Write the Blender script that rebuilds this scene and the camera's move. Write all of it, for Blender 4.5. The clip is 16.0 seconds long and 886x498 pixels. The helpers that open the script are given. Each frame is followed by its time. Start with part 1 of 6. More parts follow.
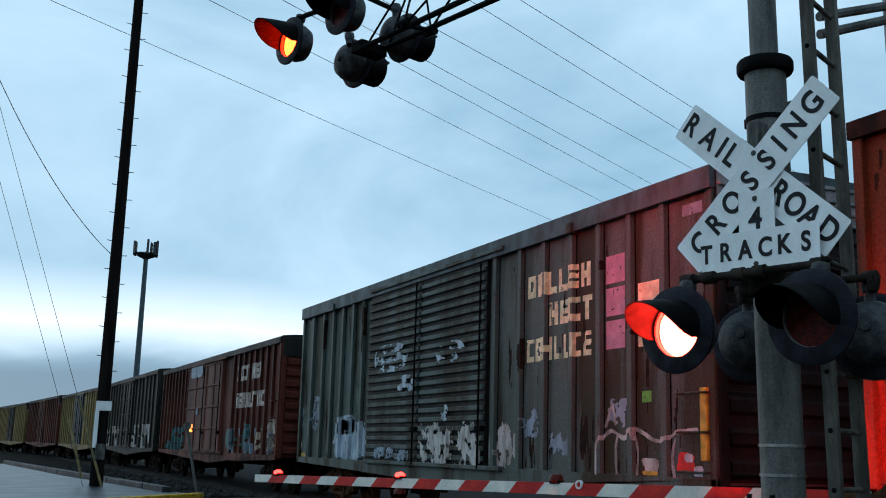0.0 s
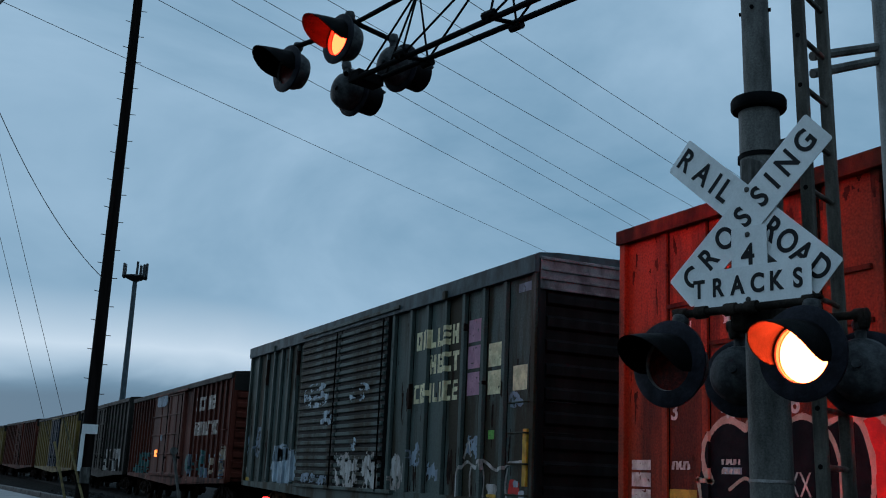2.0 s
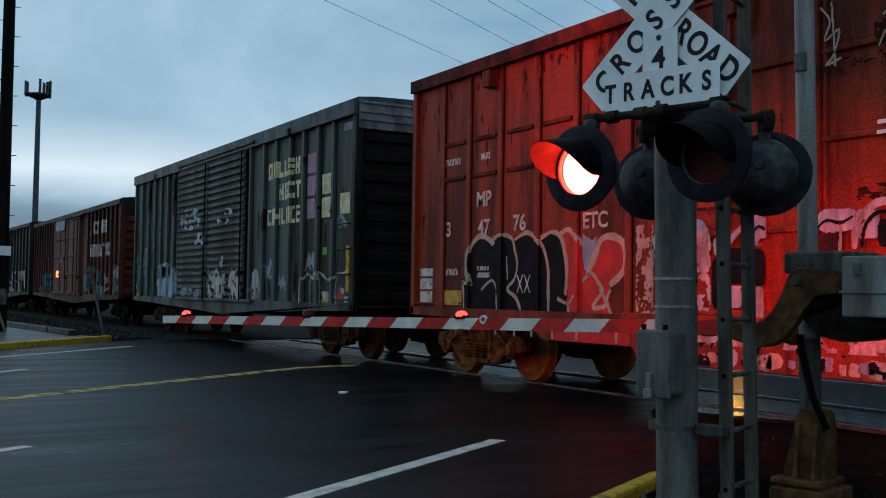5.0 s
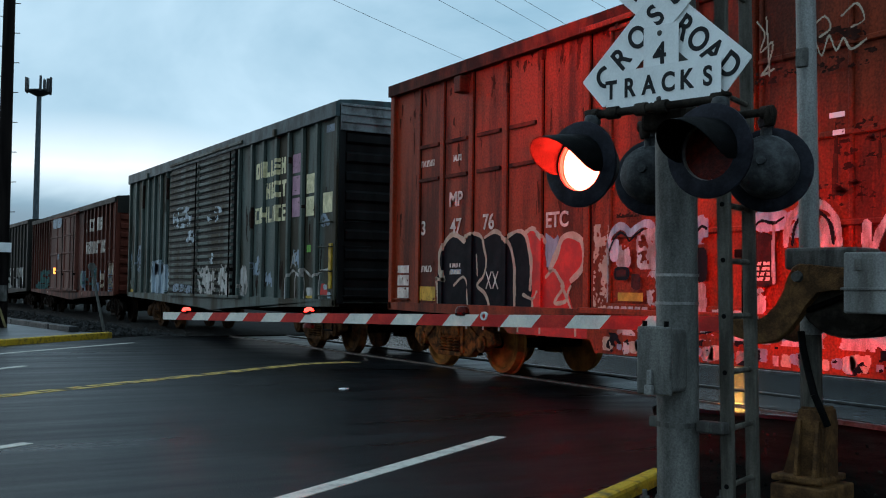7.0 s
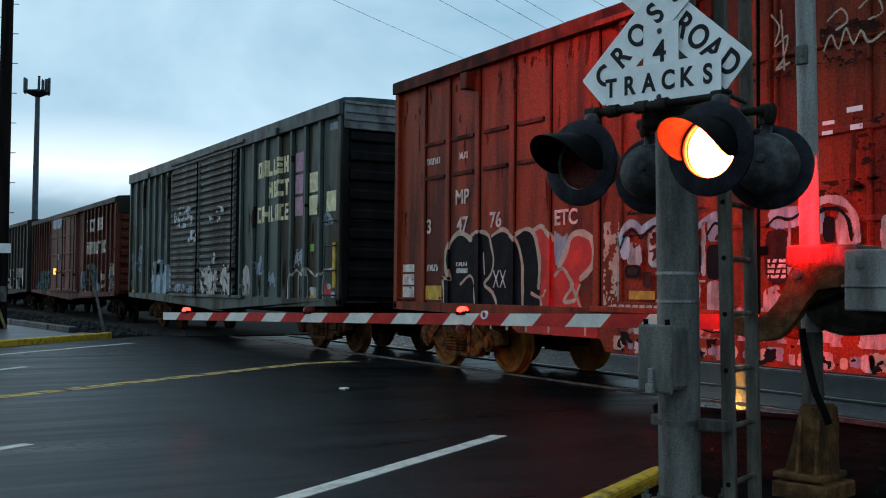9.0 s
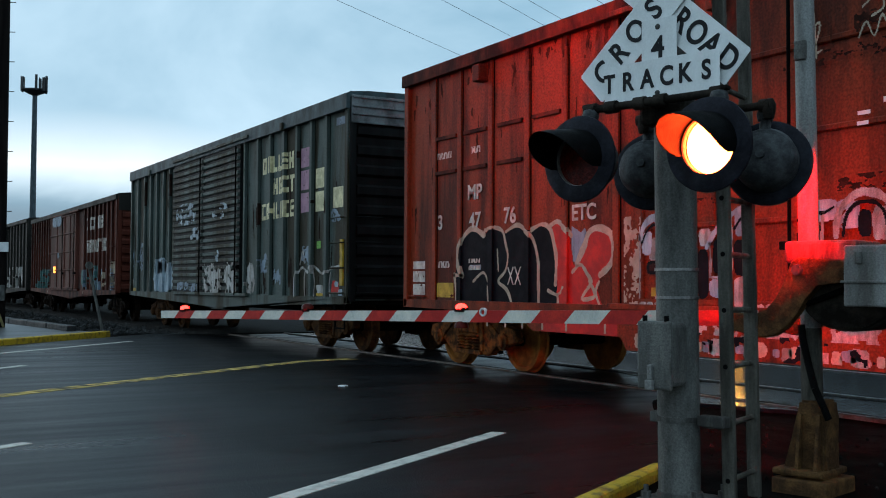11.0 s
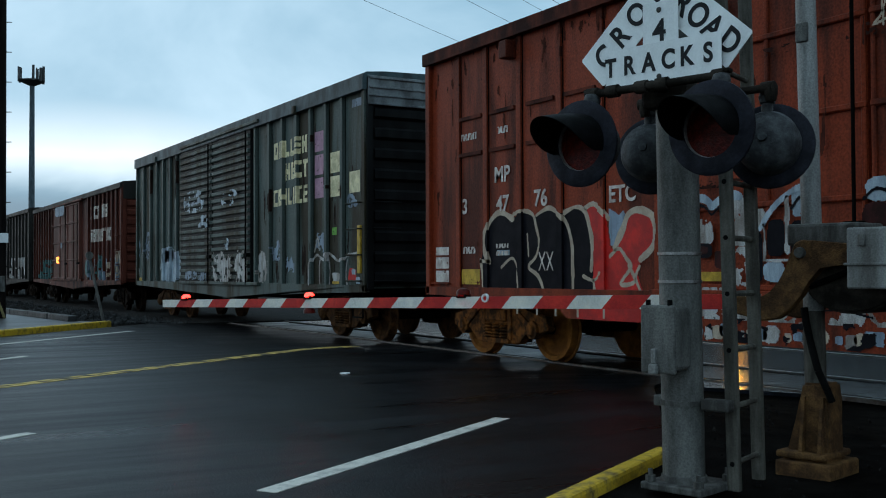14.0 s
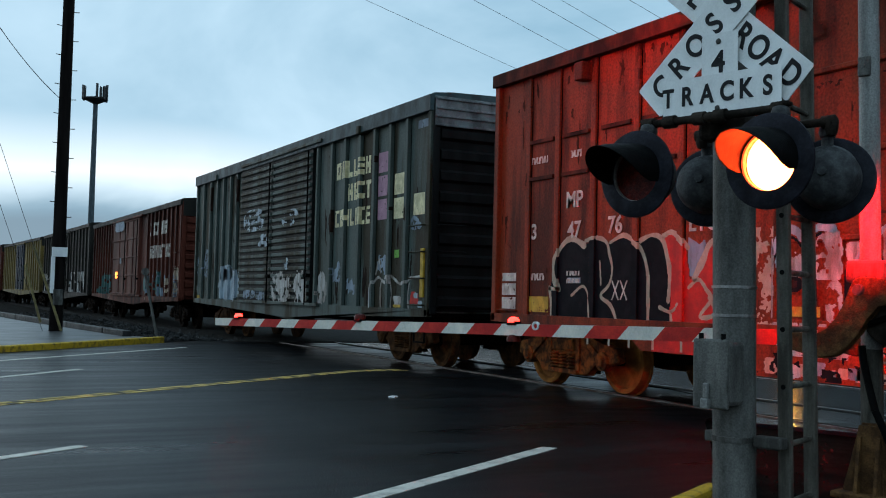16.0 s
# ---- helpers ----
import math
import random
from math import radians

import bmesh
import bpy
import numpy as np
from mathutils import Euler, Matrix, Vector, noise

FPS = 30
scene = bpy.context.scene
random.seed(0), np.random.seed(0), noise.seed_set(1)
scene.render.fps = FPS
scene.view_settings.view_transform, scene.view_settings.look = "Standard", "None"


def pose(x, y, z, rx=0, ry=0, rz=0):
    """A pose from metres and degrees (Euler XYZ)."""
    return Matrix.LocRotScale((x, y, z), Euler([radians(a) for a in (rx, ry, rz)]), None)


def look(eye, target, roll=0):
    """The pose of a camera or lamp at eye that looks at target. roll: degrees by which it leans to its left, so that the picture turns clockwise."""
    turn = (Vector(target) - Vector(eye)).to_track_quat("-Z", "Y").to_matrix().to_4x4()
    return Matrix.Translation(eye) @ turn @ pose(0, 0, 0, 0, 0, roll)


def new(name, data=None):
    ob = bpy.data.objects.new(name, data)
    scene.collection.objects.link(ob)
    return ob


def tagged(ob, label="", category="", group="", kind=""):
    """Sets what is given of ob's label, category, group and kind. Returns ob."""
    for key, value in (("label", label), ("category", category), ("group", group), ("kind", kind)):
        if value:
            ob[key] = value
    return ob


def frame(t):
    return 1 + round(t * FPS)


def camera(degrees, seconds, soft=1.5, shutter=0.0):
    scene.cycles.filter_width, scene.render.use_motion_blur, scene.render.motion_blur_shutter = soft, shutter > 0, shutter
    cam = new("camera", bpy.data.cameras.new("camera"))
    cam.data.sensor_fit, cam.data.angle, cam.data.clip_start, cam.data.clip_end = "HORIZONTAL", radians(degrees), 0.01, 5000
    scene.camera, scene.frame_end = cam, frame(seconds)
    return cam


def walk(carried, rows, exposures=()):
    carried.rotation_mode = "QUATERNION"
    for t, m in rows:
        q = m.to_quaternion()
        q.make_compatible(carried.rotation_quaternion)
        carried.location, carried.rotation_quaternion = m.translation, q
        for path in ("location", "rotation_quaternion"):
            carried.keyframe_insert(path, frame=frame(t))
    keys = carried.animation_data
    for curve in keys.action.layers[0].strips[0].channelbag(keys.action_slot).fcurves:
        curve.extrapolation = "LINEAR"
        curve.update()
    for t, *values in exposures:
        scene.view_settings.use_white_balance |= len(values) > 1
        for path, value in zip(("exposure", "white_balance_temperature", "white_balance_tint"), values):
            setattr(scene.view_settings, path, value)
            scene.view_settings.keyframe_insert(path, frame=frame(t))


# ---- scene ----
cam = camera(45.93, 16.0, soft=1.05)
ROWS = [
    (0.0, 0.012, -0.001, 1.213, -25.11, 10.93, -1.59),
    (0.5, -0.020, -0.032, 1.223, -24.45, 14.08, -2.69),
    (1.0, -0.036, -0.043, 1.221, -25.31, 13.76, -3.21),
    (1.5, -0.038, -0.039, 1.217, -25.75, 13.13, -2.78),
    (2.0, -0.025, -0.019, 1.221, -25.84, 12.47, -2.47),
    (2.5, -0.016, -0.014, 1.220, -26.24, 11.90, -2.40),
    (3.0, -0.023, -0.025, 1.212, -26.91, 10.77, -2.00),
    (3.5, -0.021, -0.035, 1.195, -28.46, 6.69, -0.91),
    (4.0, -0.006, -0.029, 1.191, -29.92, 3.59, -0.92),
    (6.5, 0.010, -0.012, 1.192, -30.08, 2.07, -0.65),
    (7.0, 0.015, -0.007, 1.193, -30.10, 2.22, -0.77),
    (7.5, 0.008, -0.012, 1.192, -30.10, 2.23, -0.73),
    (8.0, 0.008, -0.006, 1.193, -30.16, 2.27, -0.68),
    (8.5, 0.007, -0.004, 1.193, -30.14, 2.29, -0.45),
    (9.0, 0.012, 0.001, 1.194, -30.13, 2.16, -0.52),
    (11.5, 0.017, 0.013, 1.193, -30.26, 1.92, -0.22),
    (12.0, 0.016, 0.013, 1.192, -30.18, 1.74, -0.07),
    (12.5, 0.020, 0.017, 1.191, -29.78, 1.62, 0.10),
    (13.0, 0.018, 0.018, 1.192, -29.66, 1.57, -0.26),
    (13.5, 0.016, 0.025, 1.190, -29.91, 1.34, -0.25),
    (14.0, 0.008, 0.029, 1.190, -30.23, 1.29, 0.23),
    (14.5, 0.000, 0.037, 1.189, -30.41, 1.57, 0.34),
    (15.0, 0.015, 0.060, 1.196, -29.80, 2.27, -1.11),
    (15.5, 0.001, 0.038, 1.196, -28.03, 2.70, -2.36),
    (16.0, 0.002, 0.029, 1.198, -27.48, 2.62, -1.40),
]
EXPOSURES = [(0.0, 0.30, 6350, 10), (0.5, 0.16, 6150, 10), (1.0, -0.10, 6100, 10), (1.5, -0.33, 6000, 10), (3.0, -0.62, 5900, 10), (3.5, -0.70, 5900, 10), (4.0, -0.60, 6000, 10), (6.5, 0.3, 6600, 10), (16.0, 0.3, 6600, 10)]
walk(cam, [(t, pose(x, y, z, 90 + pitch, roll, yaw)) for t, x, y, z, yaw, pitch, roll in ROWS], EXPOSURES)
# how far the train stands along its track, in metres from its farthest point
TRAIN = [(0.0, -7.912), (0.5, -6.884), (1.0, -5.931), (1.5, -4.983), (2.0, -4.110), (2.5, -3.321), (3.0, -2.653), (3.5, -2.069), (4.0, -1.582), (6.5, -0.074), (7.0, -0.000), (7.5, 0.004), (8.0, -0.041), (8.5, -0.121), (9.0, -0.192), (11.5, -0.699), (12.0, -0.807), (12.5, -0.914), (13.0, -1.033), (13.5, -1.164), (14.0, -1.290), (14.5, -1.405), (15.0, -1.472), (15.5, -1.616), (16.0, -1.741)]

# ---- world and sun ----
world = bpy.data.worlds.new("overcast_dusk")
scene.world = world
world.use_nodes = True
wn, wl = world.node_tree.nodes, world.node_tree.links
wn.clear()
sky = wn.new("ShaderNodeTexSky")
sky.sky_type, sky.sun_disc = "NISHITA", False
sky.sun_elevation, sky.sun_rotation = radians(15), radians(-20)
sky_gain = wn.new("ShaderNodeMix")
sky_gain.data_type, sky_gain.blend_type = "RGBA", "MULTIPLY"
sky_gain.inputs[0].default_value = 1.0
sky_gain.inputs[7].default_value = (0.02, 0.02, 0.02, 1)
geo = wn.new("ShaderNodeTexCoord")
split = wn.new("ShaderNodeSeparateXYZ")
wl.new(geo.outputs["Generated"], split.inputs[0])
stretch = wn.new("ShaderNodeMapping")
stretch.inputs["Scale"].default_value = (1.7, 1.7, 3.6)
wl.new(geo.outputs["Generated"], stretch.inputs[0])
clouds = wn.new("ShaderNodeTexNoise")
clouds.inputs["Scale"].default_value = 1.25
clouds.inputs["Detail"].default_value = 6
clouds.inputs["Roughness"].default_value = 0.55
clouds.inputs["Distortion"].default_value = 0.5
wl.new(stretch.outputs[0], clouds.inputs["Vector"])
cover = wn.new("ShaderNodeValToRGB")
cover.color_ramp.elements[0].position, cover.color_ramp.elements[0].color = 0.34, (0.25, 0.435, 0.58, 1)
cover.color_ramp.elements[1].position, cover.color_ramp.elements[1].color = 0.66, (0.49, 0.69, 0.84, 1)
wl.new(clouds.outputs["Fac"], cover.inputs[0])
# the clear strip under the cloud deck, and the dark bank beneath it
wobble = wn.new("ShaderNodeMath")
wobble.operation = "MULTIPLY_ADD"
wobble.inputs[1].default_value = 0.10
wl.new(clouds.outputs["Fac"], wobble.inputs[0])
wl.new(split.outputs["Z"], wobble.inputs[2])
band = wn.new("ShaderNodeValToRGB")
band.color_ramp.elements[0].position, band.color_ramp.elements[0].color = 0.108, (0, 0, 0, 1)
band.color_ramp.elements[1].position, band.color_ramp.elements[1].color = 0.205, (0, 0, 0, 1)
peak = band.color_ramp.elements.new(0.148)
peak.color = (1, 1, 1, 1)
wl.new(wobble.outputs[0], band.inputs[0])
strip = wn.new("ShaderNodeMix")
strip.data_type = "RGBA"
strip.inputs[7].default_value = (0.82, 0.95, 1.03, 1)
low = wn.new("ShaderNodeValToRGB")
low.color_ramp.elements[0].position, low.color_ramp.elements[0].color = 0.096, (1, 1, 1, 1)
low.color_ramp.elements[1].position, low.color_ramp.elements[1].color = 0.125, (0, 0, 0, 1)
wl.new(wobble.outputs[0], low.inputs[0])
bank = wn.new("ShaderNodeMix")
bank.data_type = "RGBA"
bank.inputs[7].default_value = (0.17, 0.27, 0.36, 1)
wl.new(low.outputs[0], bank.inputs[0])
wl.new(cover.outputs[0], bank.inputs[6])
wl.new(band.outputs[0], strip.inputs[0])
wl.new(bank.outputs[2], strip.inputs[6])
wl.new(sky.outputs[0], sky_gain.inputs[6])
both = wn.new("ShaderNodeMix")
both.data_type, both.blend_type = "RGBA", "ADD"
both.inputs[0].default_value = 0.1
wl.new(strip.outputs[2], both.inputs[6])
wl.new(sky_gain.outputs[2], both.inputs[7])
back = wn.new("ShaderNodeBackground")
back.inputs["Strength"].default_value = 1.0
wl.new(both.outputs[2], back.inputs["Color"])
wout = wn.new("ShaderNodeOutputWorld")
wl.new(back.outputs[0], wout.inputs[0])
sun = new("sun", bpy.data.lights.new("sun", "SUN"))
sun.data.energy, sun.data.angle, sun.data.color = 0.22, radians(30), (0.92, 0.97, 1.0)
sun.matrix_world = look((-14, 38, 11), (0, 0, 0))

# ---- materials ----


def material(name, base, rough=0.6, metal=0.0, dark=None, grain=12.0, mix=(0.42, 0.62), bump=0.15, streak=1.0, fine=90.0, spread=0.0, coat=0.0, spec=0.18, speckle=0.4):
    """A painted, rusted or mineral surface: two scales of mottling, fine relief; streak > 1 draws the stains downwards."""
    m = bpy.data.materials.new(name)
    m.use_nodes = True
    n, l = m.node_tree.nodes, m.node_tree.links
    b = n["Principled BSDF"]
    dark = dark or tuple(c * 0.6 for c in base)
    tc = n.new("ShaderNodeTexCoord")
    mp = n.new("ShaderNodeMapping")
    mp.inputs["Scale"].default_value = (1, 1, 1 / streak)
    l.new(tc.outputs["Object"], mp.inputs[0])
    big = n.new("ShaderNodeTexNoise")
    big.inputs["Scale"].default_value, big.inputs["Detail"].default_value, big.inputs["Roughness"].default_value = grain, 8, 0.62
    l.new(mp.outputs[0], big.inputs["Vector"])
    small = n.new("ShaderNodeTexNoise")
    small.inputs["Scale"].default_value, small.inputs["Detail"].default_value = fine, 4
    l.new(tc.outputs["Object"], small.inputs["Vector"])
    ramp = n.new("ShaderNodeValToRGB")
    ramp.color_ramp.elements[0].position, ramp.color_ramp.elements[0].color = mix[0], (*dark, 1)
    ramp.color_ramp.elements[1].position, ramp.color_ramp.elements[1].color = mix[1], (*base, 1)
    l.new(big.outputs["Fac"], ramp.inputs[0])
    speck = n.new("ShaderNodeMix")
    speck.data_type, speck.blend_type = "RGBA", "OVERLAY"
    speck.inputs[0].default_value = speckle
    l.new(ramp.outputs[0], speck.inputs[6])
    l.new(small.outputs["Fac"], speck.inputs[7])
    last = speck.outputs[2]
    if spread:
        info = n.new("ShaderNodeObjectInfo")
        vary = n.new("ShaderNodeMapRange")
        vary.inputs[3].default_value, vary.inputs[4].default_value = 1 - spread, 1 + spread
        l.new(info.outputs["Random"], vary.inputs[0])
        gain = n.new("ShaderNodeMix")
        gain.data_type, gain.blend_type = "RGBA", "MULTIPLY"
        gain.inputs[0].default_value = 1
        l.new(last, gain.inputs[6])
        l.new(vary.outputs[0], gain.inputs[7])
        last = gain.outputs[2]
    l.new(last, b.inputs["Base Color"])
    rr = n.new("ShaderNodeMapRange")
    rr.inputs[3].default_value, rr.inputs[4].default_value = min(1, rough * 1.25), rough * 0.75
    l.new(big.outputs["Fac"], rr.inputs[0])
    l.new(rr.outputs[0], b.inputs["Roughness"])
    b.inputs["Metallic"].default_value = metal
    b.inputs["Coat Weight"].default_value = coat
    b.inputs["Specular IOR Level"].default_value = spec
    bp = n.new("ShaderNodeBump")
    bp.inputs["Strength"].default_value, bp.inputs["Distance"].default_value = bump, 0.01
    l.new(small.outputs["Fac"], bp.inputs["Height"])
    l.new(bp.outputs[0], b.inputs["Normal"])
    return m


def glow(name, color, strength):
    m = bpy.data.materials.new(name)
    m.use_nodes = True
    b = m.node_tree.nodes["Principled BSDF"]
    b.inputs["Base Color"].default_value = (*color, 1)
    b.inputs["Emission Color"].default_value = (*color, 1)
    b.inputs["Emission Strength"].default_value = strength
    return m


def wet_asphalt():
    """Wet asphalt: aggregate grain, damp patches, and smears drawn out along the road."""
    m = material("wet_asphalt", (0.0055, 0.0062, 0.0072), 0.5, dark=(0.0018, 0.0021, 0.0026), grain=0.8, bump=0.35, fine=60, spec=0.066, speckle=1.0)
    n, l = m.node_tree.nodes, m.node_tree.links
    b = n["Principled BSDF"]
    tc = n.new("ShaderNodeTexCoord")
    along = n.new("ShaderNodeMapping")
    along.inputs["Rotation"].default_value = (0, 0, radians(-33))
    along.inputs["Scale"].default_value = (0.12, 1.1, 1)
    l.new(tc.outputs["Object"], along.inputs[0])
    smear = n.new("ShaderNodeTexNoise")
    smear.inputs["Scale"].default_value, smear.inputs["Detail"].default_value, smear.inputs["Roughness"].default_value = 1.3, 9, 0.65
    l.new(along.outputs[0], smear.inputs["Vector"])
    rr = n.new("ShaderNodeMapRange")
    rr.inputs[1].default_value, rr.inputs[2].default_value = 0.33, 0.68
    rr.inputs[3].default_value, rr.inputs[4].default_value = 0.46, 0.24
    l.new(smear.outputs["Fac"], rr.inputs[0])
    l.new(rr.outputs[0], b.inputs["Roughness"])
    old = b.inputs["Base Color"].links[0].from_socket
    tone = n.new("ShaderNodeMapRange")
    tone.inputs[1].default_value, tone.inputs[2].default_value = 0.3, 0.7
    tone.inputs[3].default_value, tone.inputs[4].default_value = 1.7, 0.5
    l.new(smear.outputs["Fac"], tone.inputs[0])
    mul = n.new("ShaderNodeMix")
    mul.data_type, mul.blend_type = "RGBA", "MULTIPLY"
    mul.inputs[0].default_value = 1
    l.new(old, mul.inputs[6])
    l.new(tone.outputs[0], mul.inputs[7])
    l.new(mul.outputs[2], b.inputs["Base Color"])
    return m


ASPHALT = wet_asphalt()
PUDDLE = material("wet_crossing_concrete", (0.012, 0.014, 0.018), 0.12, dark=(0.003, 0.004, 0.005), grain=1.1, bump=0.34, fine=5, spec=0.06, speckle=0.8)
PAVING = material("wet_paving", (0.040, 0.043, 0.048), 0.36, dark=(0.016, 0.017, 0.020), grain=1.2, bump=0.3, fine=20, spec=0.28, speckle=0.5)
GRAVEL = material("dark_gravel", (0.0065, 0.0055, 0.0046), 0.95, dark=(0.002, 0.0018, 0.0015), grain=3.0, bump=1.0, fine=60, spec=0.02)
BALLAST = material("track_ballast", (0.020, 0.018, 0.016), 0.95, dark=(0.006, 0.0055, 0.005), grain=14.0, bump=1.0, fine=40, spec=0.05)
STONE = material("grey_ballast_stone", (0.050, 0.050, 0.050), 0.8, dark=(0.014, 0.014, 0.014), grain=2.5, bump=0.4, spec=0.12)
LINE_WHITE = material("worn_white_line", (0.62, 0.58, 0.51), 0.6, dark=(0.30, 0.28, 0.25), grain=7, mix=(0.3, 0.5), bump=0.3)
LINE_YELLOW = material("worn_yellow_line", (0.60, 0.40, 0.10), 0.6, dark=(0.07, 0.06, 0.04), grain=5, mix=(0.42, 0.55), bump=0.3)
KERB_YELLOW = material("yellow_kerb_paint", (0.62, 0.38, 0.03), 0.6, dark=(0.20, 0.13, 0.04), grain=9, mix=(0.36, 0.52), bump=0.5)
GUARD_YELLOW = material("faded_yellow_plastic", (0.26, 0.21, 0.09), 0.6, dark=(0.15, 0.12, 0.06), grain=6, bump=0.1)
GALV = material("galvanised_steel", (0.145, 0.142, 0.130), 0.55, 0.1, dark=(0.050, 0.049, 0.045), grain=7, streak=4, mix=(0.36, 0.62), bump=0.3, spec=0.2, speckle=0.7)
LADDER_STEEL = material("old_ladder_steel", (0.130, 0.120, 0.100), 0.6, 0.1, dark=(0.050, 0.045, 0.037), grain=10, streak=6, bump=0.25, spec=0.15)
GALV_LIGHT = material("bright_galvanised_steel", (0.27, 0.27, 0.26), 0.5, 0.15, dark=(0.11, 0.105, 0.095), grain=6, streak=6, mix=(0.34, 0.58), bump=0.25, spec=0.2, speckle=0.6)
GALV_DARK = material("weathered_steel", (0.125, 0.122, 0.112), 0.6, 0.1, dark=(0.045, 0.042, 0.038), grain=11, streak=4, bump=0.25, spec=0.15)
STEEL_BLACK = material("black_painted_steel", (0.0035, 0.0035, 0.004), 0.65, dark=(0.002, 0.002, 0.002), grain=14, bump=0.2, spec=0.06)
DISC_BLACK = material("faded_black_paint", (0.020, 0.021, 0.029), 0.55, dark=(0.009, 0.009, 0.013), grain=10, bump=0.2, spec=0.10)
BACK_GREY = material("cast_lamp_housing", (0.070, 0.074, 0.076), 0.6, dark=(0.026, 0.027, 0.029), grain=12, bump=0.3, spec=0.2)
SIGN_WHITE = material("reflective_white_sheet", (0.86, 0.87, 0.86), 0.45, dark=(0.74, 0.75, 0.74), grain=4, streak=3, bump=0.05)
SIGN_BLACK = material("sign_black", (0.012, 0.012, 0.014), 0.5, grain=10, bump=0.05)
ARM_WHITE = material("gate_arm_white", (0.80, 0.74, 0.64), 0.5, dark=(0.62, 0.60, 0.54), grain=5, bump=0.1)
ARM_RED = material("gate_arm_red", (0.60, 0.034, 0.022), 0.5, dark=(0.42, 0.02, 0.018), grain=5, bump=0.1)
GATE_RUST = material("rusty_gate_casting", (0.155, 0.078, 0.029), 0.75, dark=(0.060, 0.030, 0.014), grain=8, bump=0.5, spec=0.1, speckle=0.6)
GATE_CASE = material("grimy_gate_case", (0.036, 0.029, 0.023), 0.8, dark=(0.010, 0.008, 0.006), grain=7, bump=0.4, spec=0.08)
WOOD_DARK = material("creosoted_pole", (0.012, 0.009, 0.008), 0.9, dark=(0.005, 0.004, 0.004), grain=8, streak=12, bump=0.6, spec=0.05)
WIRE = material("weathered_cable", (0.05, 0.055, 0.06), 0.6, grain=5, bump=0.0)
RUBBER = material("black_cable_sheath", (0.006, 0.006, 0.006), 0.7, grain=20, bump=0.1, spec=0.04)
RED_CAR = material("oxide_red_paint", (0.212, 0.033, 0.012), 0.55, dark=(0.070, 0.015, 0.008), grain=2.4, streak=7, mix=(0.38, 0.56), bump=0.3, fine=40, spec=0.08, speckle=0.8)
RED_CAR_DARK = material("oxide_red_roof_and_board_shade", (0.115, 0.022, 0.011), 0.6, dark=(0.026, 0.008, 0.006), grain=2, streak=2, bump=0.25, spec=0.04)
GREEN_CAR = material("grey_green_car_paint", (0.070, 0.092, 0.084), 0.55, dark=(0.031, 0.026, 0.016), grain=1.5, streak=7, mix=(0.42, 0.55), bump=0.3, fine=40, spec=0.08, speckle=0.8)
GREEN_ROOF = material("weathered_green_roof", (0.050, 0.084, 0.092), 0.6, dark=(0.026, 0.038, 0.042), grain=3, streak=2, bump=0.25, spec=0.2)
GREEN_HEADER = material("galvanised_end_header", (0.17, 0.19, 0.195), 0.5, 0.1, dark=(0.07, 0.075, 0.075), grain=4, streak=2, bump=0.25, spec=0.2, speckle=0.7)
# near black: shade of the car end and door gaps is in the colour
SHADED_GREEN = material("shaded_car_end_and_rib_gaps", (0.013, 0.014, 0.0138), 0.6, dark=(0.005, 0.005, 0.005), grain=2.2, streak=5, bump=0.25, spec=0.08)
BROWN_CAR = material("brown_car_paint", (0.110, 0.030, 0.020), 0.6, dark=(0.026, 0.009, 0.007), grain=2.0, streak=6, mix=(0.40, 0.57), bump=0.25, spec=0.05)
BROWN_DOOR = material("faded_brown_door", (0.13, 0.048, 0.036), 0.6, dark=(0.07, 0.026, 0.021), grain=1.5, streak=6, bump=0.25, spec=0.06)
DARK_CAR = material("dark_weathered_car_paint", (0.028, 0.026, 0.022), 0.6, dark=(0.012, 0.011, 0.010), grain=1.4, streak=5, bump=0.25, spec=0.08)
YELLOW_CAR = material("faded_yellow_car_paint", (0.20, 0.135, 0.032), 0.6, dark=(0.08, 0.055, 0.018), grain=1.5, streak=6, bump=0.25)
BLUE_DOOR = material("dark_blue_door", (0.035, 0.045, 0.065), 0.6, grain=2, streak=4, bump=0.2)
UNDER = material("black_underframe_and_post_shade", (0.004, 0.0036, 0.0032), 0.95, dark=(0.002, 0.0018, 0.0016), grain=7, bump=0.5, spec=0.04)
TRUCK_RUST = material("rusty_cast_truck", (0.24, 0.082, 0.018), 0.85, dark=(0.045, 0.020, 0.009), grain=7, bump=0.6, spec=0.06)
WHEEL_RUST = material("rusty_wheel_plate", (0.31, 0.115, 0.023), 0.8, dark=(0.16, 0.058, 0.015), grain=5, bump=0.4, spec=0.06)
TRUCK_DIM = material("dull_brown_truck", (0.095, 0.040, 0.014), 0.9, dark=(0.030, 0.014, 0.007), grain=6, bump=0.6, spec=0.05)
TRUCK_DARK = material("dark_cast_truck", (0.022, 0.012, 0.007), 0.9, dark=(0.008, 0.005, 0.004), grain=6, bump=0.5, spec=0.05)
MAROON = material("dark_maroon_panel", (0.045, 0.010, 0.009), 0.6, dark=(0.020, 0.006, 0.005), grain=6, bump=0.2, spec=0.08)
EDGE_TIMBER = material("tarred_timber_edging", (0.030, 0.030, 0.031), 0.6, dark=(0.008, 0.008, 0.008), grain=3, bump=0.4, spec=0.25)
TREAD = material("polished_wheel_tread", (0.30, 0.29, 0.28), 0.35, 0.8, grain=14, bump=0.1)
RAIL_STEEL = material("worn_rail_steel", (0.16, 0.15, 0.14), 0.35, 0.7, dark=(0.07, 0.05, 0.04), grain=6, bump=0.1)
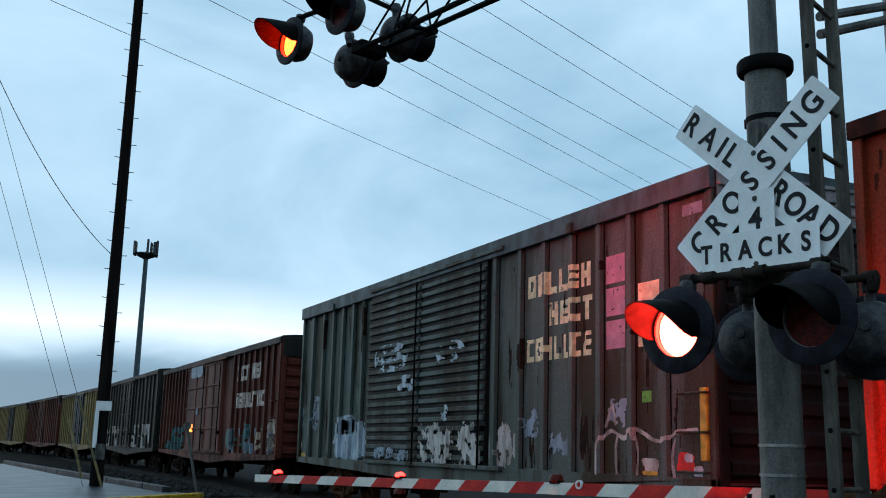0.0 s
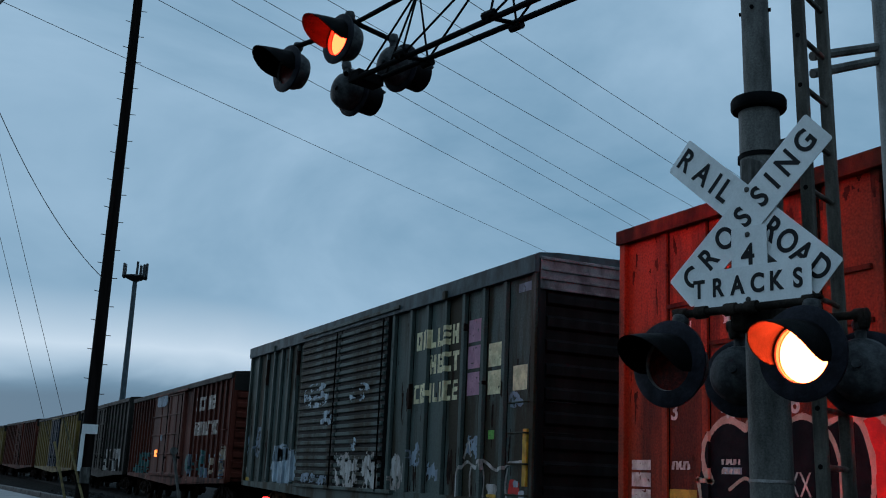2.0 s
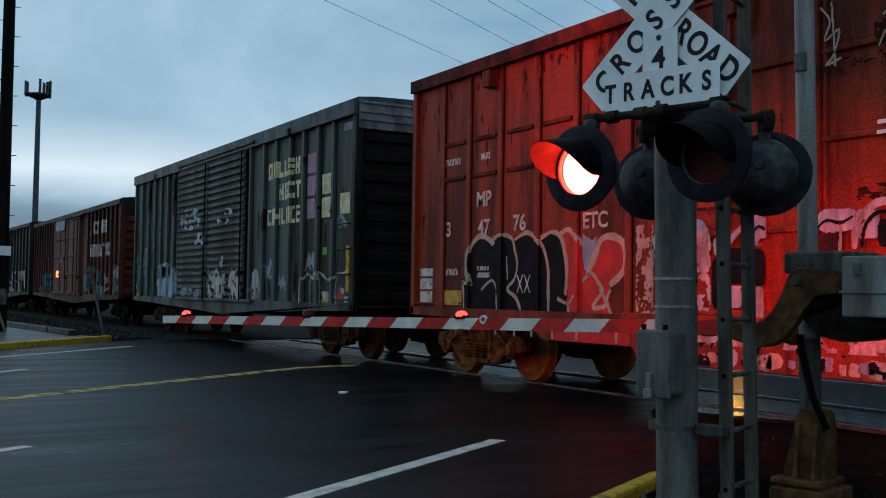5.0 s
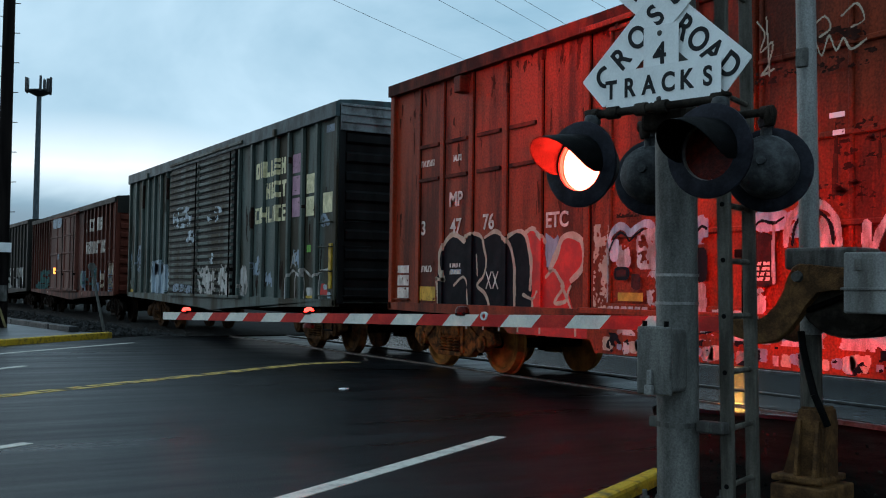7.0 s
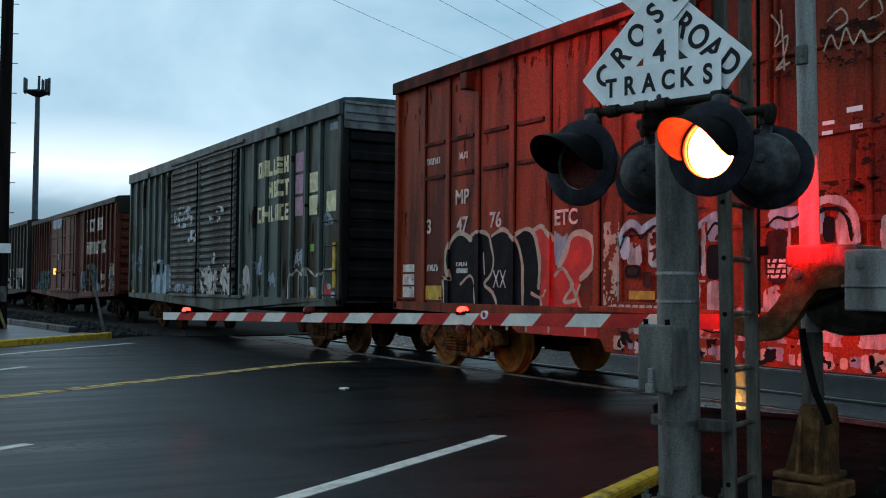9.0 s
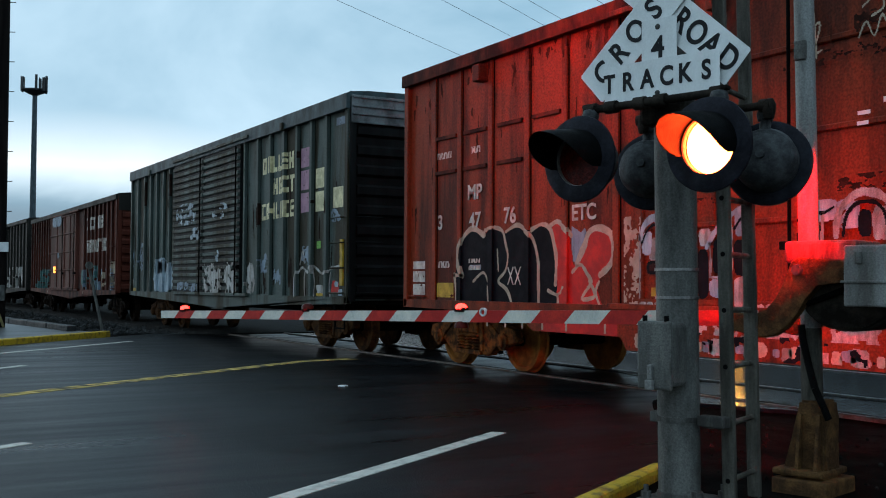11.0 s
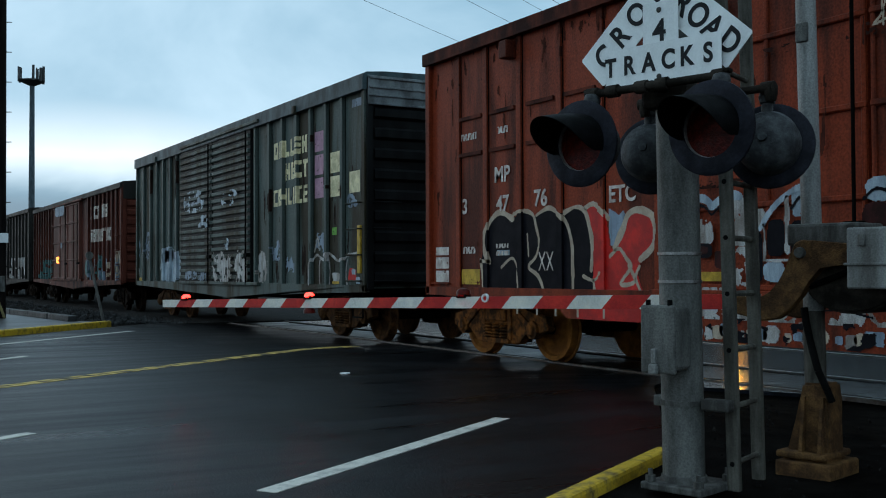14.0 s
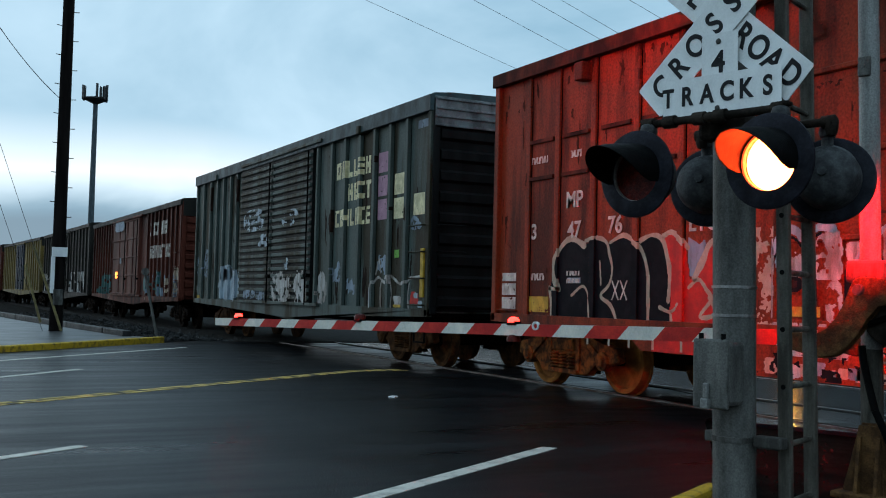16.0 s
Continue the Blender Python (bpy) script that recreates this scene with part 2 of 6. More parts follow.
PAINT_BLACK = material("spray_black", (0.008, 0.007, 0.010), 0.6, dark=(0.004, 0.004, 0.006), grain=5, bump=0.1, spec=0.05)
PAINT_CREAM = material("spray_cream", (0.46, 0.37, 0.28), 0.6, dark=(0.36, 0.27, 0.20), grain=8, bump=0.1)
PAINT_RED = material("spray_red", (0.62, 0.018, 0.012), 0.5, dark=(0.36, 0.014, 0.012), grain=4, bump=0.1)
PAINT_WHITE = material("spray_white", (0.46, 0.44, 0.42), 0.6, dark=(0.20, 0.17, 0.15), grain=6, streak=3, mix=(0.4, 0.58), bump=0.1, speckle=0.7)
PAINT_BLUE = material("spray_pale_blue", (0.25, 0.32, 0.40), 0.6, dark=(0.14, 0.17, 0.21), grain=5, streak=3, bump=0.1)
PAINT_PALE = material("spray_ice_blue", (0.42, 0.50, 0.56), 0.6, dark=(0.20, 0.24, 0.28), grain=5, streak=4, bump=0.1)
PAINT_TEAL = material("spray_teal", (0.06, 0.17, 0.17), 0.6, dark=(0.04, 0.10, 0.10), grain=5, streak=3, bump=0.1)
LETTER_CREAM = material("worn_cream_lettering", (0.80, 0.71, 0.44), 0.6, dark=(0.52, 0.45, 0.27), grain=6, bump=0.1)
LETTER_WHITE = material("worn_white_lettering", (0.66, 0.60, 0.54), 0.6, dark=(0.40, 0.32, 0.28), grain=7, bump=0.1)
PINK = material("faded_pink_panel", (0.46, 0.24, 0.32), 0.6, dark=(0.34, 0.18, 0.25), grain=5, bump=0.1)
STRIPE_YELLOW = material("yellow_strip", (0.55, 0.33, 0.03), 0.5, grain=8, bump=0.1)
GREEN_TAG = material("green_placard", (0.14, 0.42, 0.05), 0.5, grain=8, bump=0.1)
TOWER_GREY = material("painted_tower_steel", (0.075, 0.10, 0.115), 0.5, 0.1, grain=4, streak=3, bump=0.1)
LENS_DARK = material("unlit_red_lens", (0.120, 0.010, 0.006), 0.3, dark=(0.050, 0.005, 0.003), grain=30, bump=0.4, spec=0.12)
LENS_LIT = glow("lit_red_lens", (1.0, 0.021, 0.012), 120.0)
LENS_LIT_WARM = glow("lit_orange_red_lens", (1.0, 0.055, 0.010), 120.0)
LENS_BACK = glow("lit_red_lens_towards_train", (1.0, 0.0006, 0.0014), 1900.0)
LENS_HIGH = glow("lit_red_lens_on_cantilever", (1.0, 0.011, 0.0012), 75.0)
LENS_HIGH_BACK = glow("lit_red_lens_above_the_train", (1.0, 0.012, 0.012), 1700.0)
SODIUM_GLOW = glow("sodium_lamp_glow", (1.0, 0.46, 0.07), 190.0)
TIP_GLOW = glow("lit_gate_lamp", (1.0, 0.007, 0.005), 28.0)
AMBER_GLOW = glow("amber_marker", (1.0, 0.26, 0.05), 2.5)

# ---- mesh helpers ----


def box(bm, x0, x1, y0, y1, z0, z1, bevel=0.0, m=None):
    r = bmesh.ops.create_cube(bm, size=1.0)
    vs = r["verts"]
    for v in vs:
        v.co = Vector(((x0 + x1) / 2 + v.co.x * (x1 - x0), (y0 + y1) / 2 + v.co.y * (y1 - y0), (z0 + z1) / 2 + v.co.z * (z1 - z0)))
    if bevel:
        es = list({e for v in vs for e in v.link_edges})
        r2 = bmesh.ops.bevel(bm, geom=es, offset=bevel, segments=2, affect="EDGES", profile=0.5)
        vs = list({v for f in r2["faces"] for v in f.verts} | {v for v in vs if v.is_valid})
    if m is not None:
        bmesh.ops.transform(bm, matrix=m, verts=[v for v in vs if v.is_valid])
    return vs


def rod(bm, a, b, r0, r1=None, seg=10, caps=True):
    a, b = Vector(a), Vector(b)
    m = Matrix.Translation((a + b) / 2) @ (b - a).to_track_quat("Z", "Y").to_matrix().to_4x4()
    bmesh.ops.create_cone(bm, cap_ends=caps, segments=seg, radius1=r0, radius2=r0 if r1 is None else r1, depth=(b - a).length, matrix=m)


def lathe(bm, profile, m=None, seg=32):
    """Turns (radius, height) pairs about z."""
    rings = []
    for r, z in profile:
        if r < 1e-6:
            rings.append([bm.verts.new((0, 0, z))])
        else:
            rings.append([bm.verts.new((r * math.cos(2 * math.pi * i / seg), r * math.sin(2 * math.pi * i / seg), z)) for i in range(seg)])
    for p, q in zip(rings, rings[1:]):
        for i in range(seg):
            j = (i + 1) % seg
            if len(p) == 1 and len(q) > 1:
                bm.faces.new((p[0], q[i], q[j]))
            elif len(q) == 1 and len(p) > 1:
                bm.faces.new((p[i], p[j], q[0]))
            elif len(p) > 1:
                bm.faces.new((p[i], p[j], q[j], q[i]))
    if m is not None:
        bmesh.ops.transform(bm, matrix=m, verts=[v for ring in rings for v in ring])


def prism(bm, outline, lo, hi, axis="x"):
    """An outline of (a, b) pairs given depth along x (a = y, b = z), y (a = x, b = z) or z (a = x, b = y)."""
    put = {"x": lambda a, b, d: (d, a, b), "y": lambda a, b, d: (a, d, b), "z": lambda a, b, d: (a, b, d)}[axis]
    p = [bm.verts.new(put(a, b, lo)) for a, b in outline]
    q = [bm.verts.new(put(a, b, hi)) for a, b in outline]
    bm.faces.new(p)
    bm.faces.new(q[::-1])
    for i in range(len(p)):
        j = (i + 1) % len(p)
        bm.faces.new((p[j], p[i], q[i], q[j]))


def mesh_of(name, bm, mat, smooth=False):
    bmesh.ops.recalc_face_normals(bm, faces=bm.faces)
    me = bpy.data.meshes.new(name)
    bm.to_mesh(me)
    bm.free()
    me.materials.append(mat)
    if smooth:
        me.shade_smooth()
        me.set_sharp_from_angle(angle=radians(40))
    return me


def part(name, bm, mat, parent, label="", m=None, smooth=False):
    ob = new(name, mesh_of(name, bm, mat, smooth))
    ob.parent = parent
    if m is not None:
        ob.matrix_basis = m
    return tagged(ob, label)


def share(name, me, parent, m, label=""):
    ob = new(name, me)
    ob.parent = parent
    ob.matrix_basis = m
    return tagged(ob, label)


def thing(name, m, label, category, group="", kind=""):
    ob = new(name)
    ob.empty_display_size = 0.2
    ob.matrix_basis = m
    return tagged(ob, label, category, group, kind)


def single(name, bm, mat, label, category, kind="", m=None, smooth=False, group=""):
    ob = new(name, mesh_of(name, bm, mat, smooth))
    if m is not None:
        ob.matrix_basis = m
    return tagged(ob, label, category, group, kind)


def words(text, size, mat, parent, m, depth=0.002, width=0.0, bold=0.0, spacing=1.0):
    cu = bpy.data.curves.new("lettering", "FONT")
    cu.body, cu.size, cu.extrude, cu.align_x, cu.align_y = text, size, depth, "CENTER", "CENTER"
    cu.offset, cu.space_character = bold, spacing
    cu.materials.append(mat)
    ob = new("lettering", cu)
    ob.parent = parent
    ob.matrix_basis = m
    return ob

# ---- ground, road and tracks ----


RAIL_Z = -0.07


def drop(x):
    """The ground falls a hand's width towards the tracks."""
    f = max(0.0, min(1.0, (x - 6.2) / 2.0))
    return RAIL_Z * f * f * (3 - 2 * f)


def slab(name, outline, z0, z1, mat, label, category="", kind="structure"):
    bm = bmesh.new()
    prism(bm, outline, z0, z1, "z")
    bmesh.ops.triangulate(bm, faces=bm.faces[:])
    for x in (6.2, 6.6, 7.0, 7.4, 7.8, 8.2):
        bmesh.ops.bisect_plane(bm, geom=bm.verts[:] + bm.edges[:] + bm.faces[:], plane_co=(x, 0, 0), plane_no=(1, 0, 0))
    for v in bm.verts:
        v.co.z += drop(v.co.x)
    return single(name, bm, mat, label, category or name.replace("_", " "), kind)


def strip_outline(a, b, w):
    a, b = Vector(a), Vector(b)
    n = (b - a).normalized()
    n = Vector((-n.y, n.x)) * w / 2
    return [tuple(a + n), tuple(b + n), tuple(b - n), tuple(a - n)]


bm = bmesh.new()
brow = [(x, drop(x)) for x in (-2500, 6.2, 6.6, 7.0, 7.4, 7.8, 8.2, 2500)]
prism(bm, brow + [(2500, -0.5), (-2500, -0.5)], -2500, 2500, "y")
single("ground", bm, GRAVEL, "dark wet gravel and dirt around the tracks", "ground", "structure", m=pose(0, 0, -0.03))

# the road runs askew over the tracks
ROAD = [(-30, -14.6), (-16, -6.6), (3.86, 4.8), (4.9, 5.40), (7.7, 8.7), (7.9, 8.9), (40, 27.5), (40, 60), (5.6, 24.25), (2.8, 21.6), (-4, 14.9), (-30, -6)]
slab("road", ROAD, -0.3, 0.0, ASPHALT, "wet dark asphalt road crossing the tracks", "road")
for a, b, w in (((2.05, 5.45), (4.72, 7.17), 0.13), ((0.20, 7.62), (1.29, 8.36), 0.11), ((1.2, 14.9), (2.43, 16.23), 0.12), ((-3.4, 13.4), (5.37, 22.05), 0.12)):
    slab("lane_line", strip_outline(a, b, w), -0.01, 0.005, LINE_WHITE, "worn white line painted on the wet road", "road marking")
for off in (0.0, 0.26):
    slab("centre_line", strip_outline((-4.0 + off, 8.28), (7.59 + off * 0.4, 16.16 - off * 0.3), 0.10), -0.01, 0.005, LINE_YELLOW, "worn yellow centre line on the wet road", "road marking")


def kerb(name, a, b, w, h, mat, label):
    d = (Vector(b) - Vector(a))
    bm = bmesh.new()
    box(bm, 0, d.length, -w / 2, w / 2, -0.2, h, 0.025)
    return single(name, bm, mat, label, "kerb", "structure", m=pose(a[0], a[1], 0, 0, 0, math.degrees(math.atan2(d.y, d.x))))


kerb("kerb", (-8.0, -2.05), (4.72, 5.24), 0.12, 0.045, KERB_YELLOW, "yellow-painted concrete kerb beside the signal mast")
kerb("kerb", (-6.0, 12.7), (2.8, 21.72), 0.18, 0.12, KERB_YELLOW, "yellow-painted concrete kerb along the pavement")
kerb("kerb", (2.8, 21.72), (5.45, 24.6), 0.18, 0.12, KERB_YELLOW, "yellow-painted concrete kerb end beside a leaning rod")
slab("pavement", [(-6.1, 12.9), (2.7, 21.85), (5.3, 24.7), (4.6, 26.6), (3.6, 36), (2.5, 52), (-10, 52), (-18, 20)], -0.2, 0.09, PAVING, "wet pale concrete pavement beside the road", "pavement")
bm = bmesh.new()
for i in range(14):
    y = 25.4 + i * 2.0
    x = 4.75 - (i * 0.155)
    box(bm, -0.11, 0.11, -0.93, 0.93, 0.0, 0.20, 0.02, pose(x, y + 0.9, 0.02, 0, 0, 4.4 + (i % 3) * 0.7))
single("timber_edging", bm, EDGE_TIMBER, "row of dark tarred timber edging along the pavement", "edging", "structure")
bm = bmesh.new()
prism(bm, [(6.6, -0.12), (7.5, -0.04), (26, -0.04), (28, -0.12)], 25.6, 400, "y")
single("track_bed", bm, BALLAST, "dark stone ballast under the tracks", "ballast", "structure")
bm = bmesh.new()
prism(bm, [(7.0, -0.12), (7.6, -0.05), (26, -0.05), (28, -0.12)], -120, 5.0, "y")
single("track_bed", bm, BALLAST, "dark stone ballast under the tracks", "ballast", "structure")
slab("crossing_panel", [(8.03, 8.6), (8.87, 6.65), (9.4, 5.4), (26, 5.4), (60, 30), (60, 50), (10.3, 25.0), (10.3, 13.2), (9.85, 11.4), (8.9, 9.9)], -0.1, 0.012, PUDDLE, "wet concrete crossing panels between the tracks", "crossing")
random.seed(5)
bm = bmesh.new()
for k in range(260):
    x, y = random.uniform(4.3, 7.6), random.uniform(2.6, 7.0)
    if y < 5.3 + (x - 4.9) * 1.15:
        s = random.uniform(0.006, 0.022)
        bmesh.ops.create_icosphere(bm, subdivisions=1, radius=s, matrix=pose(x, y, s * 0.3 - 0.03, random.uniform(0, 90), random.uniform(0, 90), 0) @ Matrix.Diagonal((1.3, 1, 0.7, 1)))
single("gravel", bm, BALLAST, "loose stones scattered on the dark dirt", "gravel", "stuff")
# added wall, unseen behind the train: keeps bright low sky off the wet panels
bm = bmesh.new()
box(bm, 62, 63, -60, 200, -0.2, 9.5)
box(bm, 61.9, 63.1, -60, 200, 9.5, 9.7)
single("sky_block_wall", bm, DARK_CAR, "unseen dark wall added to dim low sky reflections", "wall", "structure")
random.seed(8)
bm = bmesh.new()
for k in range(1500):
    y = 25.8 + 26 * random.random() ** 1.6
    x, r = random.uniform(5.4 - (y - 25.8) * 0.07, 8.4), random.uniform(0.03, 0.075)
    tip = pose(x, y, drop(x) + r * 0.2 - 0.02, random.uniform(0, 180), random.uniform(0, 180), 0)
    a, b, c = random.uniform(0.7, 1.3), random.uniform(0.7, 1.2), random.uniform(0.5, 0.9)
    v = [bm.verts.new(tip @ Vector((r * a * p, r * b * q, r * c * w))) for p, q, w in ((1, 0, 0), (-1, 0, 0), (0, 1, 0), (0, -1, 0), (0, 0, 1), (0, 0, -1))]
    for i, j in ((0, 2), (2, 1), (1, 3), (3, 0)):
        bm.faces.new((v[i], v[j], v[4]))
        bm.faces.new((v[j], v[i], v[5]))
single("ballast_stones", bm, STONE, "loose dark ballast stones beside the track", "ballast", "stuff")
TRACK_X = 9.42
for k in range(4):
    for side in (-0.75, 0.75):
        bm = bmesh.new()
        x = TRACK_X + k * 4.4 + side
        prism(bm, [(x - 0.035, RAIL_Z - 0.02), (x - 0.035, RAIL_Z + 0.02), (x - 0.028, RAIL_Z + 0.026), (x + 0.028, RAIL_Z + 0.026), (x + 0.035, RAIL_Z + 0.02), (x + 0.035, RAIL_Z - 0.02)], -120, 300, "y")
        single("rail", bm, RAIL_STEEL, "worn steel rail set in the crossing", "rail", "structure")
        bm = bmesh.new()
        inner = x - side * 0.14
        lo, hi = sorted((inner - 0.055, inner + 0.055))
        prism(bm, [(lo, RAIL_Z), (lo, RAIL_Z + 0.018), (hi, RAIL_Z + 0.018), (hi, RAIL_Z)], 5.5 if k else 6.8, 25.0, "y")
        single("flangeway", bm, RUBBER, "black rubber flangeway strip beside the rail", "flangeway", "structure")

bm = bmesh.new()
box(bm, -0.05, 0.05, -0.045, 0.045, 0, 0.02, 0.008)
single("road_reflector", bm, SIGN_WHITE, "small white road reflector on the asphalt", "reflector", m=pose(5.21, 11.25, 0.0, 0, 0, 35), kind="")

# ---- the train ----


def stain(name, parent, span, rise, inside, mat, profile, dy=0.014, dz=0.008, lift=0.004, label=""):
    """Paint that follows the posts and panels of a car side, wherever inside(y, z) holds."""
    bm = bmesh.new()
    ny, nz = int((span[1] - span[0]) / dy), int((rise[1] - rise[0]) / dz)
    before = None
    for i in range(ny):
        y = span[0] + i * dy
        x = profile(y + dy / 2) - lift
        step = before if before is not None and before - x > 0.012 else None
        before = x
        run = None
        for j in range(nz + 1):
            z = rise[0] + j * dz
            on = j < nz and inside(y + dy / 2, z + dz / 2)
            if on and run is None:
                run = z
            elif not on and run is not None:
                bm.faces.new([bm.verts.new(c) for c in ((x, y, run), (x, y + dy, run), (x, y + dy, z), (x, y, z))])
                if step is not None:  # the flank of a post takes the paint as well
                    e = y - dy / 2 - 0.5 * lift
                    bm.faces.new([bm.verts.new(c) for c in ((step, e, run), (x, e, run), (x, e, z), (step, e, z))])
                    bm.faces.new([bm.verts.new(c) for c in ((x, e, run), (x, y, run), (x, y, z), (x, e, z))])
                run = None
    if not bm.faces:
        bm.free()
        return None
    return tagged(part(name, bm, mat, parent, label), kind="stuff")


def blob(y, z, cy, cz, ry, rz, p=2.6):
    """Distance-like value of a rounded patch: below 0 inside."""
    return ((abs(y - cy) / ry) ** p + (abs(z - cz) / rz) ** p) ** (1 / p) - 1


def rough(y, z, f=3.0, seed=0.0):
    return noise.noise((y * f, z * f, seed)) + 0.5 * noise.noise((y * f * 3.1, z * f * 3.1, seed + 7))


def wheel_mesh(paint):
    bm = bmesh.new()
    lathe(bm, [(0.0, 0.05), (0.09, 0.05), (0.11, 0.02), (0.22, -0.03), (0.34, 0.0), (0.36, 0.05), (0.415, 0.05), (0.42, 0.04), (0.425, -0.06), (0.45, -0.075), (0.45, -0.09), (0.30, -0.09), (0.0, -0.09)], pose(0, 0, 0, 0, -90, 0) @ Matrix.Diagonal((1.06, 1.06, 1, 1)), 40)
    return mesh_of("wheel", bm, paint, True)


WHEELS = {paint.name: wheel_mesh(paint) for paint in (WHEEL_RUST, TRUCK_DIM, TRUCK_DARK)}
AXLE_Z = RAIL_Z + 0.026 + 0.45


def truck(parent, y, cast, wheel):
    """A two-axle freight truck: cast side frames, bolster, springs, bearing caps, wheelsets."""
    tr = new("truck")
    tr.parent = parent
    tr.matrix_basis = pose(0, y, AXLE_Z - 0.43)
    sets = []
    for side in (-1, 1):
        bm = bmesh.new()
        out = [(-1.22, 0.42), (-1.18, 0.60), (-0.75, 0.66), (-0.45, 0.80), (0.45, 0.80), (0.75, 0.66), (1.18, 0.60), (1.22, 0.42), (0.98, 0.36), (0.80, 0.44), (0.52, 0.20), (-0.52, 0.20), (-0.80, 0.44), (-0.98, 0.36)]
        lo, hi = sorted((side * 0.98, side * 1.12))
        prism(bm, out, lo, hi, "x")
        bmesh.ops.bevel(bm, geom=bm.edges[:], offset=0.018, segments=1, affect="EDGES")
        part("side_frame", bm, cast, tr)
        for k in (-1, 1):
            bm = bmesh.new()
            lo, hi = sorted((side * 1.11, side * 1.15))
            prism(bm, [(k * 0.36, 0.74), (k * 0.44, 0.74), (k * 0.84, 0.50), (k * 0.80, 0.42)], lo, hi, "x")
            prism(bm, [(k * 0.30, 0.26), (k * 0.30, 0.74), (k * 0.38, 0.74), (k * 0.38, 0.26)], lo, hi, "x")
            part("frame_rib", bm, cast, tr)
        bm = bmesh.new()
        lo, hi = sorted((side * 1.10, side * 1.17))
        box(bm, lo, hi, -0.34, 0.34, 0.20, 0.27, 0.012)
        box(bm, lo, hi, -0.26, 0.26, 0.52, 0.68, 0.02)
        part("spring_seat", bm, cast, tr)
        for k in (-0.2, 0.0, 0.2):
            bm = bmesh.new()
            lathe(bm, [(0.05 + 0.035 * (q % 2), q * 0.0225) for q in range(11)], pose(side * 1.13, k, 0.27), 10)
            part("spring", bm, cast, tr)
        for k in (-0.90, 0.90):
            bm = bmesh.new()
            lathe(bm, [(0.0, 0.17), (0.07, 0.17), (0.09, 0.14), (0.125, 0.13), (0.125, 0.0), (0.0, 0.0)], pose(side * 1.03, k, 0.42, 0, side * 90, 0), 18)
            box(bm, side * 1.05 - 0.06, side * 1.05 + 0.06, k - 0.15, k + 0.15, 0.50, 0.60, 0.015)
            part("bearing_cap", bm, cast, tr, smooth=True)
        for k in (-1, 1):
            bm = bmesh.new()
            rod(bm, (side * 0.96, k * 0.40, 0.66), (side * 0.90, k * 0.52, 0.35), 0.03)
            box(bm, side * 0.9 - 0.05, side * 0.9 + 0.05, k * 0.44 - 0.05, k * 0.44 + 0.05, 0.22, 0.62, 0.01)
            part("brake_beam", bm, UNDER, tr)
    bm = bmesh.new()
    box(bm, -1.1, 1.1, -0.2, 0.2, 0.50, 0.76, 0.03)
    part("bolster", bm, cast, tr)
    for k in (-0.90, 0.90):
        axle = bmesh.new()
        rod(axle, (-1.0, 0, 0), (1.0, 0, 0), 0.075, seg=14)
        ws = part("wheelset", axle, UNDER, parent, m=pose(0, y + k, AXLE_Z))
        share("wheel", wheel, ws, pose(-0.75, 0, 0))
        share("wheel", wheel, ws, pose(0.75, 0, 0, 0, 0, 180))
        sets.append((ws, y + k))
    return sets


